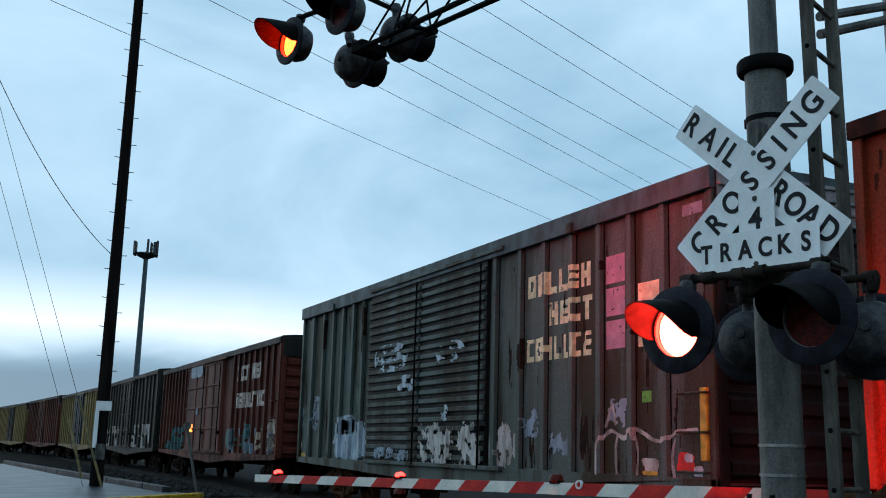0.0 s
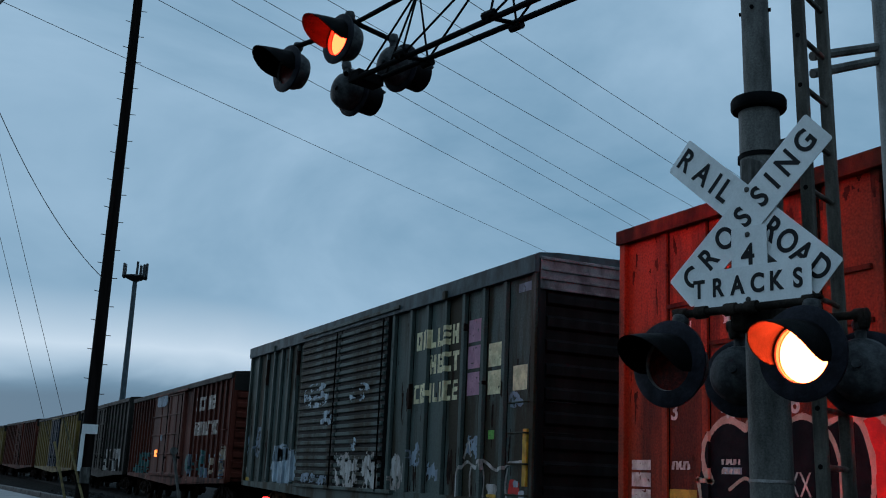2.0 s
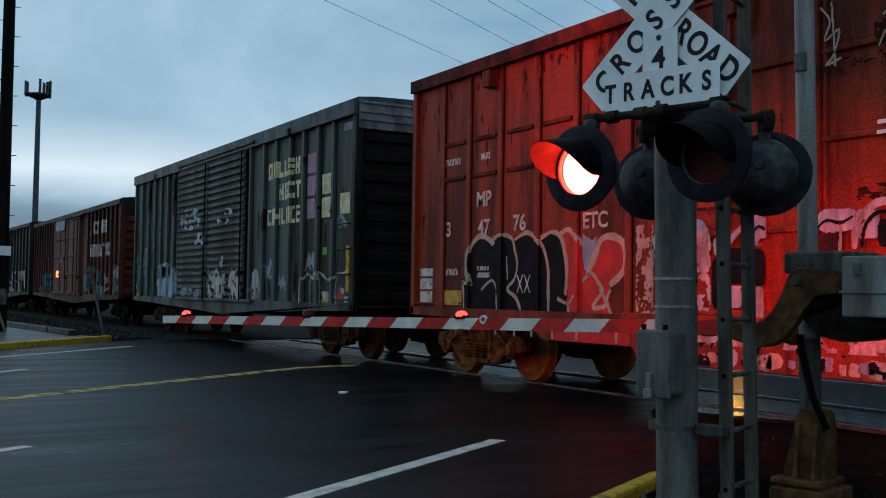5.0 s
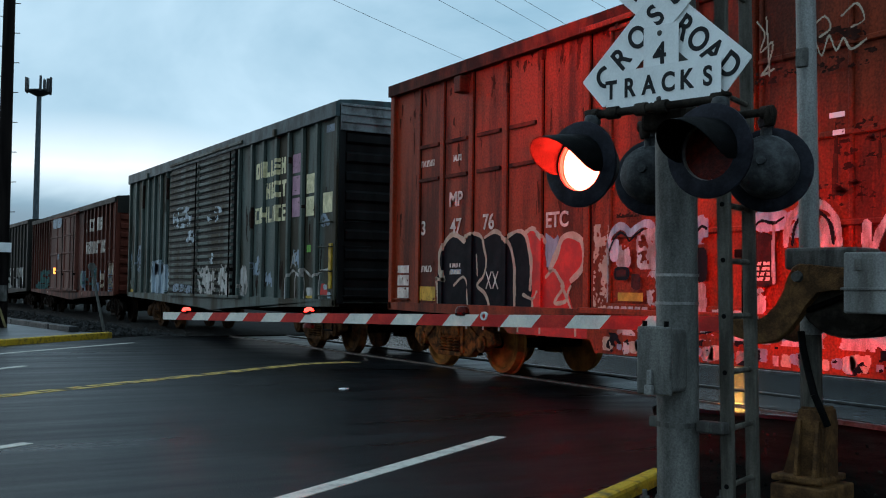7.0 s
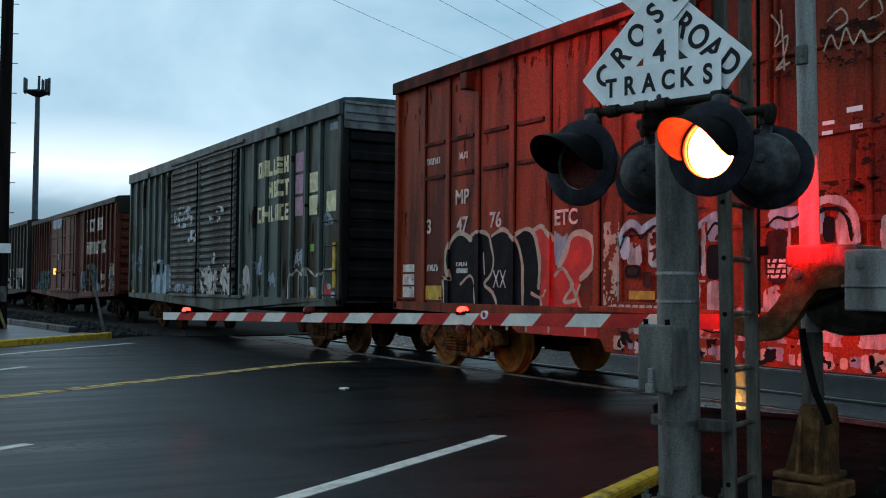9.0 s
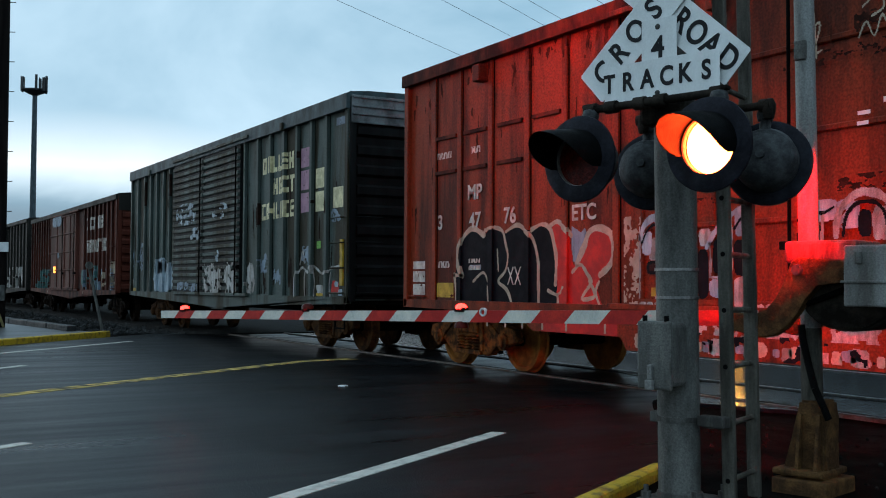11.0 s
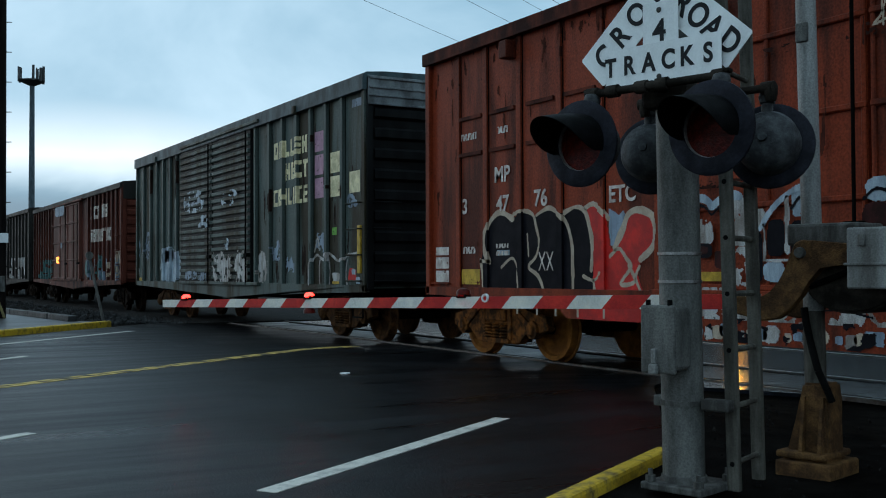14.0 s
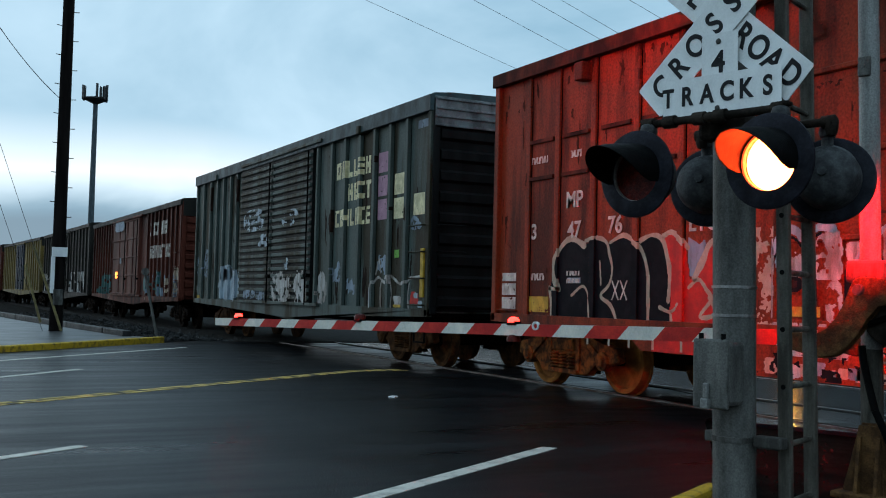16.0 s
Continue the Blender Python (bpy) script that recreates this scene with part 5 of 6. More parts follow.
# junction box with hasp and padlock
jb = bmesh.new()
box(jb, -0.105, 0.085, -0.27, -0.09, 0.66, 1.00, 0.025)
jb = part("junction_box", jb, GALV, mast, "grey steel junction box with a padlock")
bm = bmesh.new()
box(bm, -0.115, 0.098, -0.290, -0.262, 0.645, 1.012, 0.013)
part("lid", bm, GALV, jb)
bm = bmesh.new()
box(bm, -0.035, -0.007, -0.315, -0.288, 0.70, 0.78, 0.006)
box(bm, -0.045, 0.003, -0.325, -0.290, 0.645, 0.700, 0.008)
part("padlock", bm, GALV_LIGHT, jb, "worn steel padlock")
for x in (-0.075, 0.06):
    bm = bmesh.new()
    rod(bm, (x, -0.27, 1.00), (x, -0.27, 1.04), 0.014, seg=8)
    part("lid_screw", bm, STEEL_BLACK, jb)
# lamp brackets and lamps
for y in (-0.26, 0.26):
    bm = bmesh.new()
    rod(bm, (-0.46, y, 2.195), (0.39, y, 2.195), 0.023, seg=12)
    rod(bm, (-0.05, y, 2.195), (-0.05, y * 0.2, 2.195), 0.030, seg=12)
    for x in (-0.44, -0.30, -0.11, 0.02, 0.36):
        rod(bm, (x - 0.035, y, 2.195), (x + 0.035, y, 2.195), 0.036, seg=10)
    for x in (-0.44, 0.375):
        lathe(bm, [(0.0, 0.040), (0.026, 0.034), (0.038, 0.008), (0.034, -0.04), (0.026, -0.07)], pose(x, y, 2.19), 14)
        if y < 0:
            box(bm, x - 0.050, x + 0.050, y - 0.026, y + 0.026, 2.203, 2.225, 0.008)
    part("lamp_bracket", bm, GATE_CASE, mast, "dark knuckled pipe bracket", smooth=True)
bm = bmesh.new()
box(bm, -0.20, 0.10, -0.15, 0.15, 2.09, 2.22, 0.03)
part("bracket_clamp", bm, GATE_CASE, mast)
lamp_unit("flashing_lamp", pose(-0.438, -0.36, 1.904), "black round flashing lamp with a long hood", LENS_LIT, mast, SHUTTERS, "L")
lamp_unit("flashing_lamp", pose(0.375, -0.36, 1.912), "black round flashing lamp with a long hood", LENS_LIT_WARM, mast, SHUTTERS, "R")
lamp_unit("flashing_lamp", pose(-0.45, 0.36, 1.90, 8, 0, 196), "round flashing lamp facing the train", LENS_BACK, mast, SHUTTERS, "L", beam_tube=0.22)
lamp_unit("flashing_lamp", pose(0.315, 0.36, 1.89, 8, 0, 196), "round flashing lamp facing the train", LENS_BACK, mast, SHUTTERS, "R", beam_tube=0.155)

# crossbuck
cross = thing("crossbuck_sign", FLASH @ pose(-0.035, -0.20, 2.75), "white crossbuck railroad crossing sign with black letters", "road sign")


def board(name, w, h, parent, m, t=0.004):
    bm = bmesh.new()
    prism(bm, [(-w / 2 + 0.01, -h / 2), (w / 2 - 0.01, -h / 2), (w / 2, -h / 2 + 0.01), (w / 2, h / 2 - 0.01), (w / 2 - 0.01, h / 2), (-w / 2 + 0.01, h / 2), (-w / 2, h / 2 - 0.01), (-w / 2, -h / 2 + 0.01)], -t, 0, "y")
    return part(name, bm, SIGN_WHITE, parent, m=m)


def lettered(parent, text, xs, size, y=-0.006, turn=0.0):
    for ch, x in zip(text, xs):
        words(ch, size, SIGN_BLACK, parent, pose(x, y, 0, 90, 0, 0) @ Matrix.Diagonal((0.88, 1.04, 1, 1)), 0.001, bold=0.0042)


rail_board = board("blade", 1.255, 0.226, cross, pose(0.014, 0.0, -0.010, 0, 42.0, 0))
lettered(rail_board, "RAILROAD", (-0.563, -0.406, -0.296, -0.213, 0.183, 0.303, 0.420, 0.550), 0.172)
cross_board = board("blade", 1.21, 0.226, cross, pose(0.007, -0.012, -0.021, 0, -42.4, 0))
lettered(cross_board, "CROSSING", (-0.485, -0.338, -0.185, -0.030, 0.116, 0.226, 0.350, 0.495), 0.172)
four = board("number_plate", 0.222, 0.26, cross, pose(0.022, -0.022, -0.228))
words("4", 0.165, SIGN_BLACK, four, pose(-0.006, -0.006, -0.033, 90, 0, 0), 0.001, bold=0.004)
tracks = board("tracks_plate", 0.725, 0.21, cross, pose(0.03, -0.030, -0.425))
lettered(tracks, "TRACKS", (-0.328, -0.205, -0.078, 0.046, 0.158, 0.286), 0.138)
for p in ((0.01, -0.018, 0.116), (0.015, -0.028, -0.143), (0.018, -0.036, -0.506)):
    bm = bmesh.new()
    lathe(bm, [(0.0, 0.01), (0.012, 0.007), (0.016, 0.0)], pose(*p, 90, 0, 0), 12)
    part("bolt", bm, GALV_DARK, cross)
bm = bmesh.new()
box(bm, -0.03, 0.03, 0.0, 0.12, -0.40, 0.30)
part("sign_bracket", bm, GALV_DARK, cross)

# ladder beside the mast
ladder = thing("ladder", FLASH @ pose(0.222, 0.10, 0, 0, -1.2, 0), "grey steel ladder fixed beside the signal mast", "ladder")
for x in (0.0, -0.065):
    bm = bmesh.new()
    yy = 0.0 if x == 0 else 0.39
    box(bm, x - 0.036, x + 0.036, yy - 0.02, yy + 0.02, 0.0, 7.0, 0.006)
    part("rail", bm, LADDER_STEEL, ladder)
for i in range(22):
    z = 0.147 + i * 0.307
    bm = bmesh.new()
    rod(bm, (0, 0, z), (-0.065, 0.39, z), 0.016, seg=8)
    rung = part("rung", bm, LADDER_STEEL, ladder)
    # flat black disc: the dark inside the rung hole is painted on
    bm = bmesh.new()
    lathe(bm, [(0.0, 0.0035), (0.013, 0.0035), (0.0145, 0.0)], pose(0, -0.02, z, 90, 0, 0), 12)
    part("rung_end", bm, STEEL_BLACK, rung, "black disc drawn as the dark hole of the rung")
for z in (0.45, 3.2, 5.6):
    bm = bmesh.new()
    box(bm, -0.16, 0.0, -0.02, 0.02, z - 0.03, z + 0.03, 0.006)
    part("standoff", bm, GALV_DARK, ladder)

# cantilever over the road
arm = thing("cantilever_arm", FLASH, "black steel truss arm reaching over the road", "signal arm")
TIP, ROOT, LOW, HIGH = -3.98, -0.10, 4.62, 5.30
for y in (-0.17, 0.12):
    bm = bmesh.new()
    rod(bm, (ROOT, y, LOW + (0.0 if y < 0 else 0.06)), (TIP, y * 0.8, LOW + (0.0 if y < 0 else 0.06)), 0.024, seg=10)
    part("lower_chord", bm, STEEL_BLACK, arm, smooth=True)
bm = bmesh.new()
rod(bm, (ROOT, 0, HIGH), (-3.32, 0, HIGH), 0.024, seg=10)
rod(bm, (-3.32, 0, HIGH), (-4.17, -0.02, HIGH - 0.04), 0.022, seg=10)
part("upper_chord", bm, STEEL_BLACK, arm, smooth=True)
nb = 4
for i in range(nb):
    x = -3.32 + i * 1.06
    for y in (-0.17, 0.12):
        zl = LOW + (0.0 if y < 0 else 0.06)
        for p, q in (((x, 0, HIGH), (x + 0.02, y, zl)), ((x + 0.02, y, zl), (x + 1.06, 0, HIGH))):
            bm = bmesh.new()
            rod(bm, p, q, 0.010, seg=6)
            part("web_rod", bm, STEEL_BLACK, arm)
        if i == 0:
            bm = bmesh.new()
            rod(bm, (x, 0, HIGH), (TIP + 0.12, y * 0.8, zl), 0.010, seg=6)
            part("web_rod", bm, STEEL_BLACK, arm)
    bm = bmesh.new()
    rod(bm, (x + 0.02, -0.19, LOW), (x + 0.02, 0.14, LOW + 0.06), 0.018, seg=8)
    for y in (-0.17, 0.12):
        rod(bm, (x - 0.04, y, LOW + 0.03), (x + 0.08, y, LOW + 0.03), 0.034, seg=8)
    part("node", bm, STEEL_BLACK, arm)
bm = bmesh.new()
for a, b in (((-4.85, -0.24, 5.15), (-4.17, -0.02, 5.22)), ((-4.17, -0.02, 5.24), (-3.90, 0.22, 5.06)), ((-4.17, -0.02, 5.24), (-4.02, -0.24, 5.19)), ((-4.63, 0.22, 5.00), (-3.98, 0.0, 4.66)), ((-4.63, 0.22, 5.00), (-4.40, 0.05, 4.84))):
    rod(bm, a, b, 0.024, seg=10)
box(bm, -4.06, -3.90, -0.16, 0.12, 4.60, 4.70, 0.012)
part("lamp_crossarm", bm, STEEL_BLACK, arm)
for x, y, z, r, ph in ((-4.846, -0.30, 4.905, 0, "l"), (-4.023, -0.30, 4.953, 0, "r"), (-4.64, 0.30, 4.785, 183, "l"), (-3.925, 0.30, 4.842, 183, "r")):
    lamp_unit("flashing_lamp", pose(x, y, z, 0, 0, r), "black round flashing lamp on the cantilever", LENS_HIGH_BACK if r else LENS_HIGH, arm, SHUTTERS, ph, disc=0.225, beam_tube=0.26 if r else 0.0)

# ---- gate ----
GATE = pose(5.13, 4.43, 0, 0, 0, -74.9)
gate = thing("gate_mechanism", GATE, "rusty gate mechanism on a grey steel post", "crossing gate")
bm = bmesh.new()
rod(bm, (0.06, 0, 0.40), (0.0, 0, 4.42), 0.060, seg=24)
lathe(bm, [(0.0, 4.50), (0.05, 4.48), (0.064, 4.44), (0.064, 4.38)], None, 20)
part("post", bm, GALV_LIGHT, gate, smooth=True)
bm = bmesh.new()
rod(bm, (0.06, 0, 0.40), (0.052, 0, 0.95), 0.064, seg=24)
part("post_sleeve", bm, LADDER_STEEL, gate, "brown-stained foot of the post", smooth=True)
for z, fall in ((3.97, 0.26), (4.06, 0.23)):
    bm = bmesh.new()
    rod(bm, (0.0, 0.02, z), (-0.20, -0.53, z - fall * 0.8), 0.030, seg=8)
    part("stay", bm, GALV, gate)
bm = bmesh.new()
box(bm, -0.012, 0.062, -0.075, -0.02, 2.58, 2.70, 0.008)
rod(bm, (0.025, -0.08, 2.64), (0.025, -0.07, 2.64), 0.012, seg=8)
part("clamp", bm, GALV, gate)
bm = bmesh.new()
prism(bm, [(-0.085, 0.10), (0.185, 0.10), (0.178, 0.42), (0.17, 0.52), (0.02, 0.52), (0.005, 0.42)], -0.10, 0.10, "y")
bmesh.ops.bevel(bm, geom=bm.edges[:], offset=0.015, segments=2, affect="EDGES")
part("pedestal", bm, GATE_RUST, gate)
bm = bmesh.new()
box(bm, -0.11, 0.235, -0.20, 0.20, -0.065, 0.06, 0.012)
part("base_plate", bm, GATE_RUST, gate)
bm = bmesh.new()
box(bm, -0.115, 0.195, -0.18, 0.18, 0.075, 0.115, 0.012)
box(bm, -0.09, 0.18, -0.12, 0.12, 0.05, 0.09)
part("base_flange", bm, GATE_RUST, gate)
for s in (0.035, 0.15):
    bm = bmesh.new()
    prism(bm, [(-0.17, 0.11), (-0.11, 0.11), (-0.10, 0.44), (-0.12, 0.44)], s - 0.01, s + 0.01, "x")
    part("pedestal_rib", bm, GATE_RUST, gate)
bm = bmesh.new()
bowl = [(0.05 + 0.31 * (1 - math.cos(a)), 1.28 - 0.34 * math.sin(a) ** 0.7) for a in [math.pi * k / 12 for k in range(13)]]
prism(bm, bowl, -0.19, 0.19, "y")
bmesh.ops.bevel(bm, geom=bm.edges[:], offset=0.02, segments=2, affect="EDGES")
part("mechanism_case", bm, GATE_CASE, gate, smooth=True)
bm = bmesh.new()
box(bm, -0.02, 0.42, -0.20, 0.16, 1.34, 1.47, 0.018)
part("top_block", bm, GALV_DARK, gate)
bm = bmesh.new()
box(bm, 0.43, 0.76, -0.40, -0.22, 1.09, 1.43, 0.012)
box(bm, 0.42, 0.77, -0.415, -0.398, 1.22, 1.235, 0.004)
rod(bm, (0.52, -0.41, 1.33), (0.52, -0.41, 1.39), 0.02)
part("control_box", bm, GALV_LIGHT, gate, "grey box on the gate mechanism")
for y in (-0.24, 0.21):
    bm = bmesh.new()
    pts = [(0.11, 1.375), (0.065, 1.355), (0.045, 1.30), (0.01, 1.21), (-0.035, 1.13), (-0.085, 1.06), (-0.14, 1.03), (-0.34, 1.04), (-0.34, 0.935), (-0.14, 0.89), (-0.044, 0.905), (0.035, 0.965), (0.10, 1.045), (0.15, 1.13), (0.215, 1.215), (0.27, 1.225), (0.43, 1.222), (0.43, 1.345), (0.20, 1.355)]
    prism(bm, pts, y - 0.035, y + 0.035, "y")
    bmesh.ops.bevel(bm, geom=bm.edges[:], offset=0.010, segments=1, affect="EDGES")
    yoke = part("gate_yoke", bm, GATE_RUST, gate, "rusty curved yoke that holds the arm")
    bm = bmesh.new()
    lathe(bm, [(0.0, 0.03), (0.03, 0.025), (0.035, 0.0)], pose(0.104, y - 0.035, 1.297, 90, 0, 0), 12)
    part("pivot_bolt", bm, GALV_DARK, yoke, smooth=True)
bm = bmesh.new()
rod(bm, (0.13, -0.21, 1.10), (0.47, -0.21, 1.23), 0.018, seg=8)
rod(bm, (0.47, -0.21, 1.23), (0.60, -0.21, 1.235), 0.012, seg=8)
part("link_rod", bm, UNDER, gate)
bm = bmesh.new()
path = [(0.04, -0.1, 0.97), (0.055, -0.11, 0.88), (0.09, -0.12, 0.75), (0.136, -0.13, 0.60), (0.185, -0.12, 0.49), (0.205, -0.10, 0.42)]
for a, b in zip(path, path[1:]):
    rod(bm, a, b, 0.022, seg=10)
part("cable", bm, RUBBER, gate, "black cable running down from the mechanism", smooth=True)
# the lowered arm, banded red and white
gate_arm = thing("barrier", GATE @ pose(0, 0, 1.005, 0, -1.12, 0), "lowered red and white banded crossing barrier with red lamps", "barrier")
ARM = 7.47
edges = [0.30] + [7.148 - 0.316 * k for k in range(21, -1, -1)] + [ARM]
for i, (x, x2) in enumerate(zip(edges, edges[1:])):
    h0, h1 = 0.050 - 0.010 * x / ARM, 0.050 - 0.010 * x2 / ARM
    lean, last = 0.05, i == len(edges) - 2
    l0, l1 = (0 if i == 0 else lean), (0 if last else lean)
    bm = bmesh.new()
    prism(bm, [(-x + l0, h0), (-x2 + l1, h1), (-x2 - l1, -h1), (-x - l0, -h0)], -0.018, 0.018, "y")
    part("band", bm, ARM_RED if (len(edges) - 2 - i) % 2 else ARM_WHITE, gate_arm)
GATE_SHUT = []
bm = bmesh.new()
lathe(bm, [(0.022, -0.012), (0.034, -0.012), (0.034, 0.012), (0.022, 0.012), (0.022, -0.012)], pose(-2.62, -0.02, 0.035, 90, 0, 0), 16)
part("cable_clip", bm, SIGN_WHITE, gate_arm, smooth=True)
bm = bmesh.new()
rod(bm, (-7.3, 0.022, -0.035), (-0.5, 0.022, -0.045), 0.006, seg=6)
part("lamp_cable", bm, RUBBER, gate_arm)
for x, ph in ((7.01, ""), (4.87, "L"), (2.878, "R")):
    lamp = bmesh.new()
    lathe(lamp, [(0.0, 0.046), (0.030, 0.040), (0.046, 0.024), (0.048, 0.0), (0.0, 0.0)], None, 16)
    base = bmesh.new()
    box(base, -0.05, 0.05, -0.035, 0.035, -0.01, 0.022, 0.006)
    z = 0.050 - 0.010 * x / ARM
    b = part("lamp_base", base, STEEL_BLACK, gate_arm, m=pose(-x, 0, z))
    part("lamp_lens", lamp, TIP_GLOW, b, "small glowing red lamp on the arm", m=pose(0, 0, 0.012), smooth=True)
    if ph:
        # added cover hides the glowing lens while the lamp is off
        sh = bmesh.new()
        lathe(sh, [(0.0, 0.058), (0.040, 0.050), (0.056, 0.030), (0.056, 0.0), (0.052, 0.0), (0.052, 0.028), (0.038, 0.046), (0.0, 0.054)], None, 16)
        GATE_SHUT.append((part("lamp_cover", sh, LENS_DARK, b, "dark cover added to hide the lamp between flashes", smooth=True), ph))

# ---- poles, wires, tower ----
pole = thing("utility_pole", pose(3.59, 28.29, 0), "tall dark wooden utility pole with a crossarm", "utility pole")
bm = bmesh.new()
rod(bm, (0, 0, 0), (0, 0, 15.1), 0.17, 0.12, seg=20)
part("shaft", bm, WOOD_DARK, pole, smooth=True)
bm = bmesh.new()
box(bm, -0.85, 0.85, -0.06, 0.06, 14.75, 14.88, 0.01, pose(0, 0, 0, 0, 0, -10))
part("crossarm", bm, WOOD_DARK, pole)
for i in range(30):
    bm = bmesh.new()
    z = 3.0 + i * 0.38
    s = -1 if i % 2 else 1
    rod(bm, (s * 0.12, 0, z), (s * 0.27, -0.02, z + 0.01), 0.011, seg=6)
    part("step", bm, GALV_DARK, pole)
bm = bmesh.new()
box(bm, -0.19, 0.19, -0.20, -0.17, 1.98, 2.22, 0.005)
part("notice", bm, SIGN_WHITE, pole, "small white notice")
bm = bmesh.new()
box(bm, -0.20, -0.10, -0.20, -0.16, 1.05, 1.98, 0.01)
part("conduit", bm, SIGN_WHITE, pole, "white plastic conduit")
bm = bmesh.new()
box(bm, -0.12, 0.12, -0.22, -0.16, 0.75, 1.15, 0.02)
part("meter_box", bm, GALV_DARK, pole)


def wire(name, a, b, sag, r, mat=None, label="thin dark overhead wire", category="wire", n=14):
    cu = bpy.data.curves.new(name, "CURVE")
    cu.dimensions, cu.bevel_depth, cu.bevel_resolution = "3D", r, 1
    sp = cu.splines.new("POLY")
    sp.points.add(n)
    for i in range(n + 1):
        f = i / n
        p = Vector(a).lerp(Vector(b), f)
        p.z -= sag * 4 * f * (1 - f)
        sp.points[i].co = (*p, 1)
    cu.materials.append(mat or WIRE)
    return tagged(new(name, cu), label, category)


WIRES = [((-0.42, 27.78), (17.69, 39.32)), ((2.11, 24.82), (22.67, 37.82)), ((3.64, 23.79), (26.87, 37.92)), ((4.55, 23.5), (27.88, 37.2)), ((5.71, 22.61), (29.76, 35.26)), ((7.75, 21.45), (24.88, 30.72)), ((8.81, 20.85), (22.16, 27.62))]
for p, q in WIRES:
    p, q = Vector((*p, 13.0)), Vector((*q, 13.0))
    run = (q - p).normalized()
    wire("overhead_wire", p - run * 45, q + run * 160, 0.0, 0.0085)
wire("service_wire", (3.45, 28.25, 6.05), (-0.45, 23.95, 10.3), 0.55, 0.010)
wire("guy_wire", (3.74, 28.1, 0.02), (-0.4, 28.45, 11.9), 0.0, 0.007)
wire("guy_wire", (3.30, 28.3, 0.02), (-0.45, 28.5, 10.6), 0.0, 0.007)
for (a, b) in (((3.70, 28.1, 0.1), (2.97, 28.2, 2.26)), ((3.22, 28.28, 0.3), (2.80, 28.32, 1.75))):
    bm = bmesh.new()
    rod(bm, a, b, 0.032, seg=8)
    single("guy_guard", bm, GUARD_YELLOW, "faded yellow plastic guy wire guard", "guy guard")
bm = bmesh.new()
rod(bm, (0, 0, 0), (-0.33, 0.1, 1.62), 0.035, seg=10)
lathe(bm, [(0.0, 0.02), (0.09, 0.015), (0.09, -0.015), (0.0, -0.02)], pose(-0.34, 0.0, 1.62, 90, 0, 0), 14)
single("marker_post", bm, GALV, "thin leaning grey steel marker post by the kerb", "post", m=pose(5.49, 25.2, 0))

lamp_pole = thing("street_lamp", pose(-0.50, 24.0, 0), "street lamp on a dark pole with a curved arm", "street lamp")
bm = bmesh.new()
rod(bm, (0, 0, 0), (0, 0, 15), 0.15, 0.11, seg=16)
part("pole", bm, WOOD_DARK, lamp_pole, smooth=True)
bm = bmesh.new()
path = [(0, 0, 10.25), (0.3, -0.02, 10.72), (0.65, -0.03, 11.3), (0.92, -0.04, 11.68)]
for a, b in zip(path, path[1:]):
    rod(bm, a, b, 0.03, seg=10)
part("bracket_arm", bm, GALV, lamp_pole, smooth=True)
bm = bmesh.new()
lathe(bm, [(0.0, 0.10), (0.10, 0.08), (0.17, 0.02), (0.16, -0.05), (0.0, -0.09)], Matrix.Translation((1.12, -0.04, 11.78)) @ Matrix.Diagonal((1.7, 1, 1, 1)), 20)
part("lamp_head", bm, GALV_DARK, lamp_pole, smooth=True)

far_lamp = thing("street_lamp", pose(40.0, 38.3, 0), "lit sodium street lamp beyond the train", "street lamp")
bm = bmesh.new()
rod(bm, (0, 0, -0.05), (0, 0, 6.2), 0.11, 0.07, seg=12)
rod(bm, (0, 0, 6.1), (-0.9, -0.5, 6.15), 0.04, seg=8)
part("pole", bm, GALV_DARK, far_lamp, smooth=True)
bm = bmesh.new()
lathe(bm, [(0.0, 0.14), (0.16, 0.11), (0.26, 0.02), (0.26, 0.0), (0.0, 0.0)], pose(-1.1, -0.6, 6.1), 20)
head = part("lamp_head", bm, GALV_DARK, far_lamp, smooth=True)
bm = bmesh.new()
lathe(bm, [(0.23, 0.0), (0.22, -0.10), (0.12, -0.19), (0.0, -0.22)], pose(-1.1, -0.6, 6.1), 20)
part("bulb", bm, SODIUM_GLOW, head, "glowing amber lamp bowl", smooth=True)

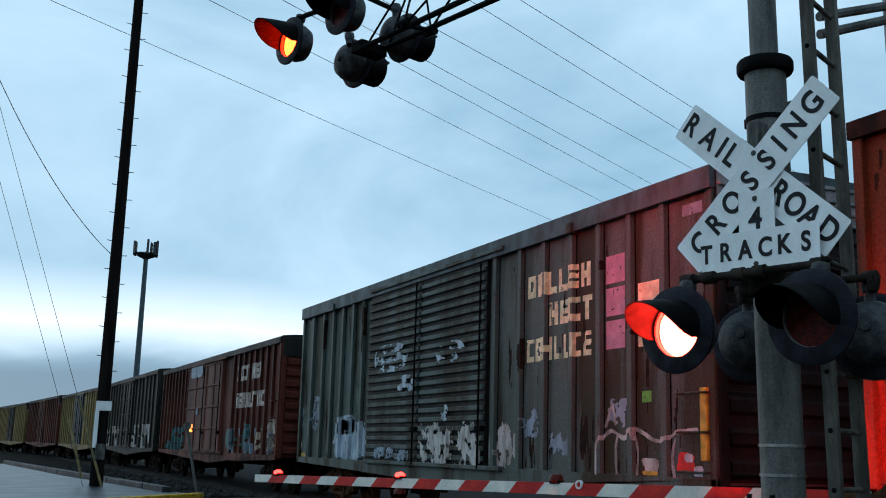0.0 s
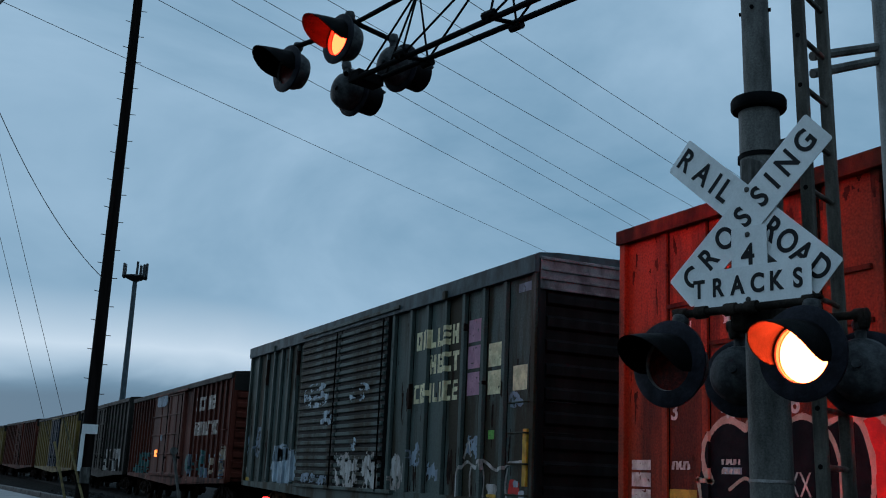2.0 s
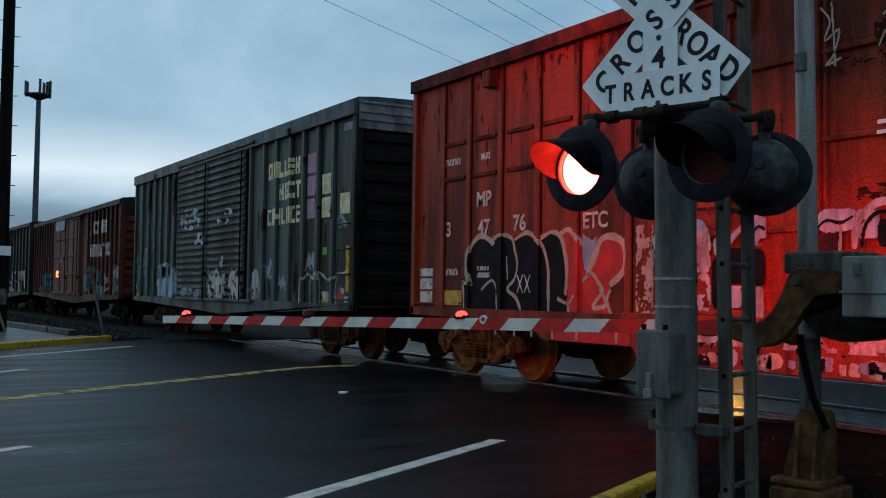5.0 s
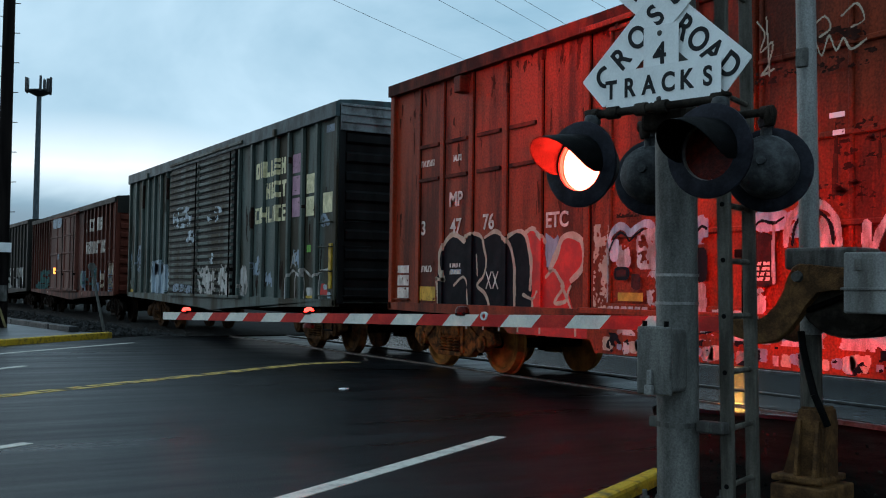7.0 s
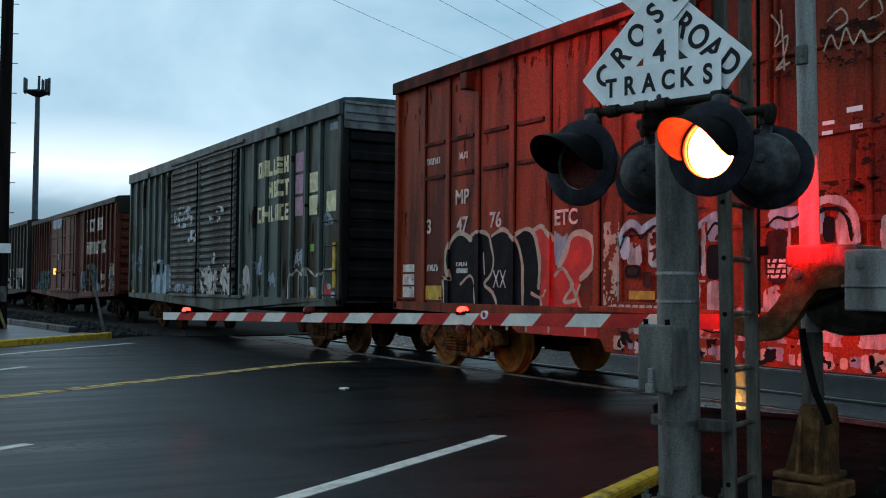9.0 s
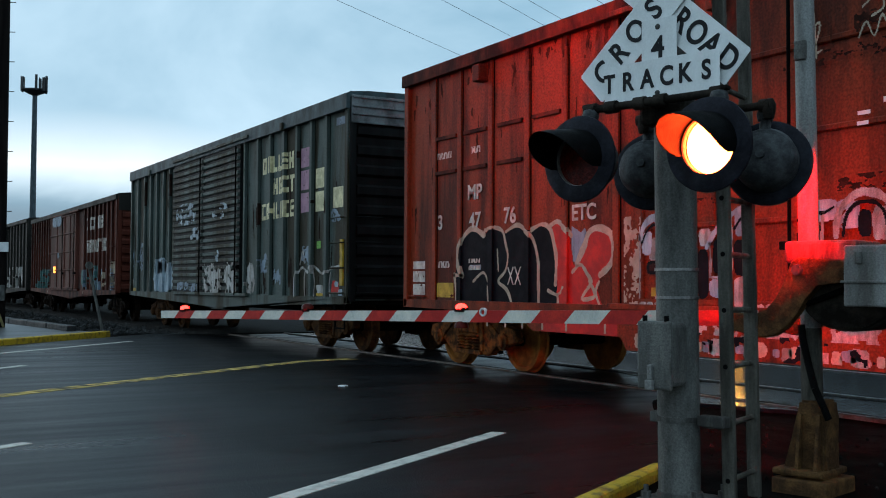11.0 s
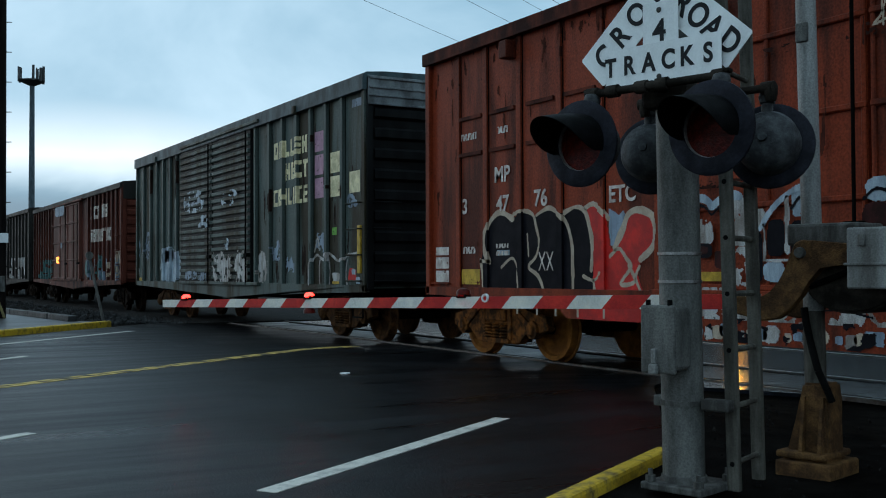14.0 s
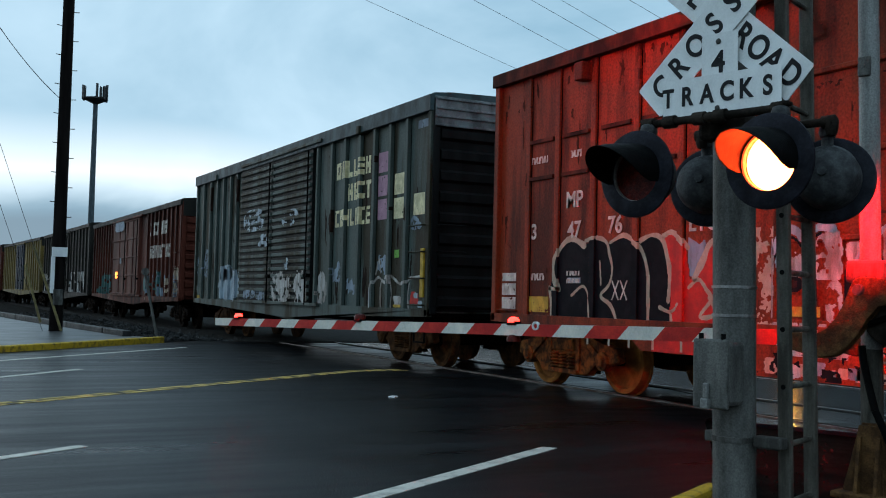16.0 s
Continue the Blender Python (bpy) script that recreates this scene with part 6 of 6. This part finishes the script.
tower = thing("cell_tower", pose(18.6, 121.0, 0), "tall grey cell tower with a ring of antennas", "cell tower")
bm = bmesh.new()
rod(bm, (0, 0, 0), (0, 0, 22.6), 0.38, 0.25, seg=20)
part("shaft", bm, TOWER_GREY, tower, smooth=True)
bm = bmesh.new()
lathe(bm, [(0.26, 21.75), (1.28, 22.22), (1.34, 22.30), (1.30, 22.40), (0.3, 22.36)], None, 18)
part("platform", bm, BACK_GREY, tower)
for k in range(12):
    a = (k // 4) * math.tau / 3 + (k % 4 - 1.5) * 0.30 + 0.9
    bm = bmesh.new()
    box(bm, -0.13, 0.13, -0.09, 0.09, 22.15 + 0.14 * (k % 2), 23.45 + 0.2 * (k % 3), 0.03, pose(1.40 * math.cos(a), 1.40 * math.sin(a), 0, 0, 0, math.degrees(a) + 90))
    rod(bm, (1.2 * math.cos(a), 1.2 * math.sin(a), 22.3), (1.2 * math.cos(a), 1.2 * math.sin(a), 23.6), 0.05, seg=6)
    part("antenna", bm, BACK_GREY, tower)

# ---- what moves ----


def motions():
    path = [(t, s) for t, s in TRAIN]

    def bend(y):
        return -0.0007 * max(0.0, y - 48) ** 2

    def key_car(car, y0):
        rows = []
        for t, s in path:
            y = y0 + s
            slope = math.degrees(math.atan2(bend(y + 5) - bend(y - 5), 10))
            rows.append((t, pose(TRACK_X + bend(y), y, 0, 0, 0, -slope)))
        walk(car, rows)

    for car, y0 in [(red, RED_Y), (green, GREEN_Y), (brown, BROWN_Y)] + far:
        key_car(car, y0)
    # wheels roll with the train
    ts, ss = [p[0] for p in path], [p[1] for p in path]
    for ws, y in red_sets + green_sets + brown_sets:
        rows = []
        for i in range(81):
            t = i * 0.2
            s = float(np.interp(t, ts, ss))
            rows.append((t, pose(0, y, AXLE_Z, -math.degrees(s / 0.45))))
        walk(ws, rows)
    # the lamps flash in turn: each added shutter hides its lens, or draws back into the housing
    first, period = 0.95, 1.19

    def flashing(ob, on_from, shut, opened, lag, stay):
        rows, t = [], on_from + lag - 2 * period
        rows.append((0.0, None))
        while t < 17:
            rows += [(t - 0.03, shut), (t + 0.03, opened), (t + stay, opened), (t + stay + 0.04, shut)]
            t += period
        before = [m for tt, m in rows[1:] if tt <= 0.0]
        keys = [(0.0, before[-1])] + [(tt, m) for tt, m in rows[1:] if 0.0 < tt < 16.0]
        keys.append((16.0, keys[-1][1]))
        walk(ob, keys)

    turns = {"L": (0.0, 0.49), "R": (period / 2 - 0.08, 0.61), "l": (0.0, 0.58), "r": (period / 2, 0.50)}
    for sh, ph in SHUTTERS:
        late, stay = turns[ph]
        flashing(sh, first, pose(0, 0.0, 0), pose(0, 0.06, 0), late, stay)
    # the lamps on the arm run a little ahead of the heads
    arm_turns = {"L": (-0.13, 0.54), "R": (period / 2 - 0.17, 0.685)}
    for sh, ph in GATE_SHUT:
        late, stay = arm_turns[ph]
        flashing(sh, first, pose(0, 0, 0.012), pose(0, 0, -0.14), late, stay)


motions()
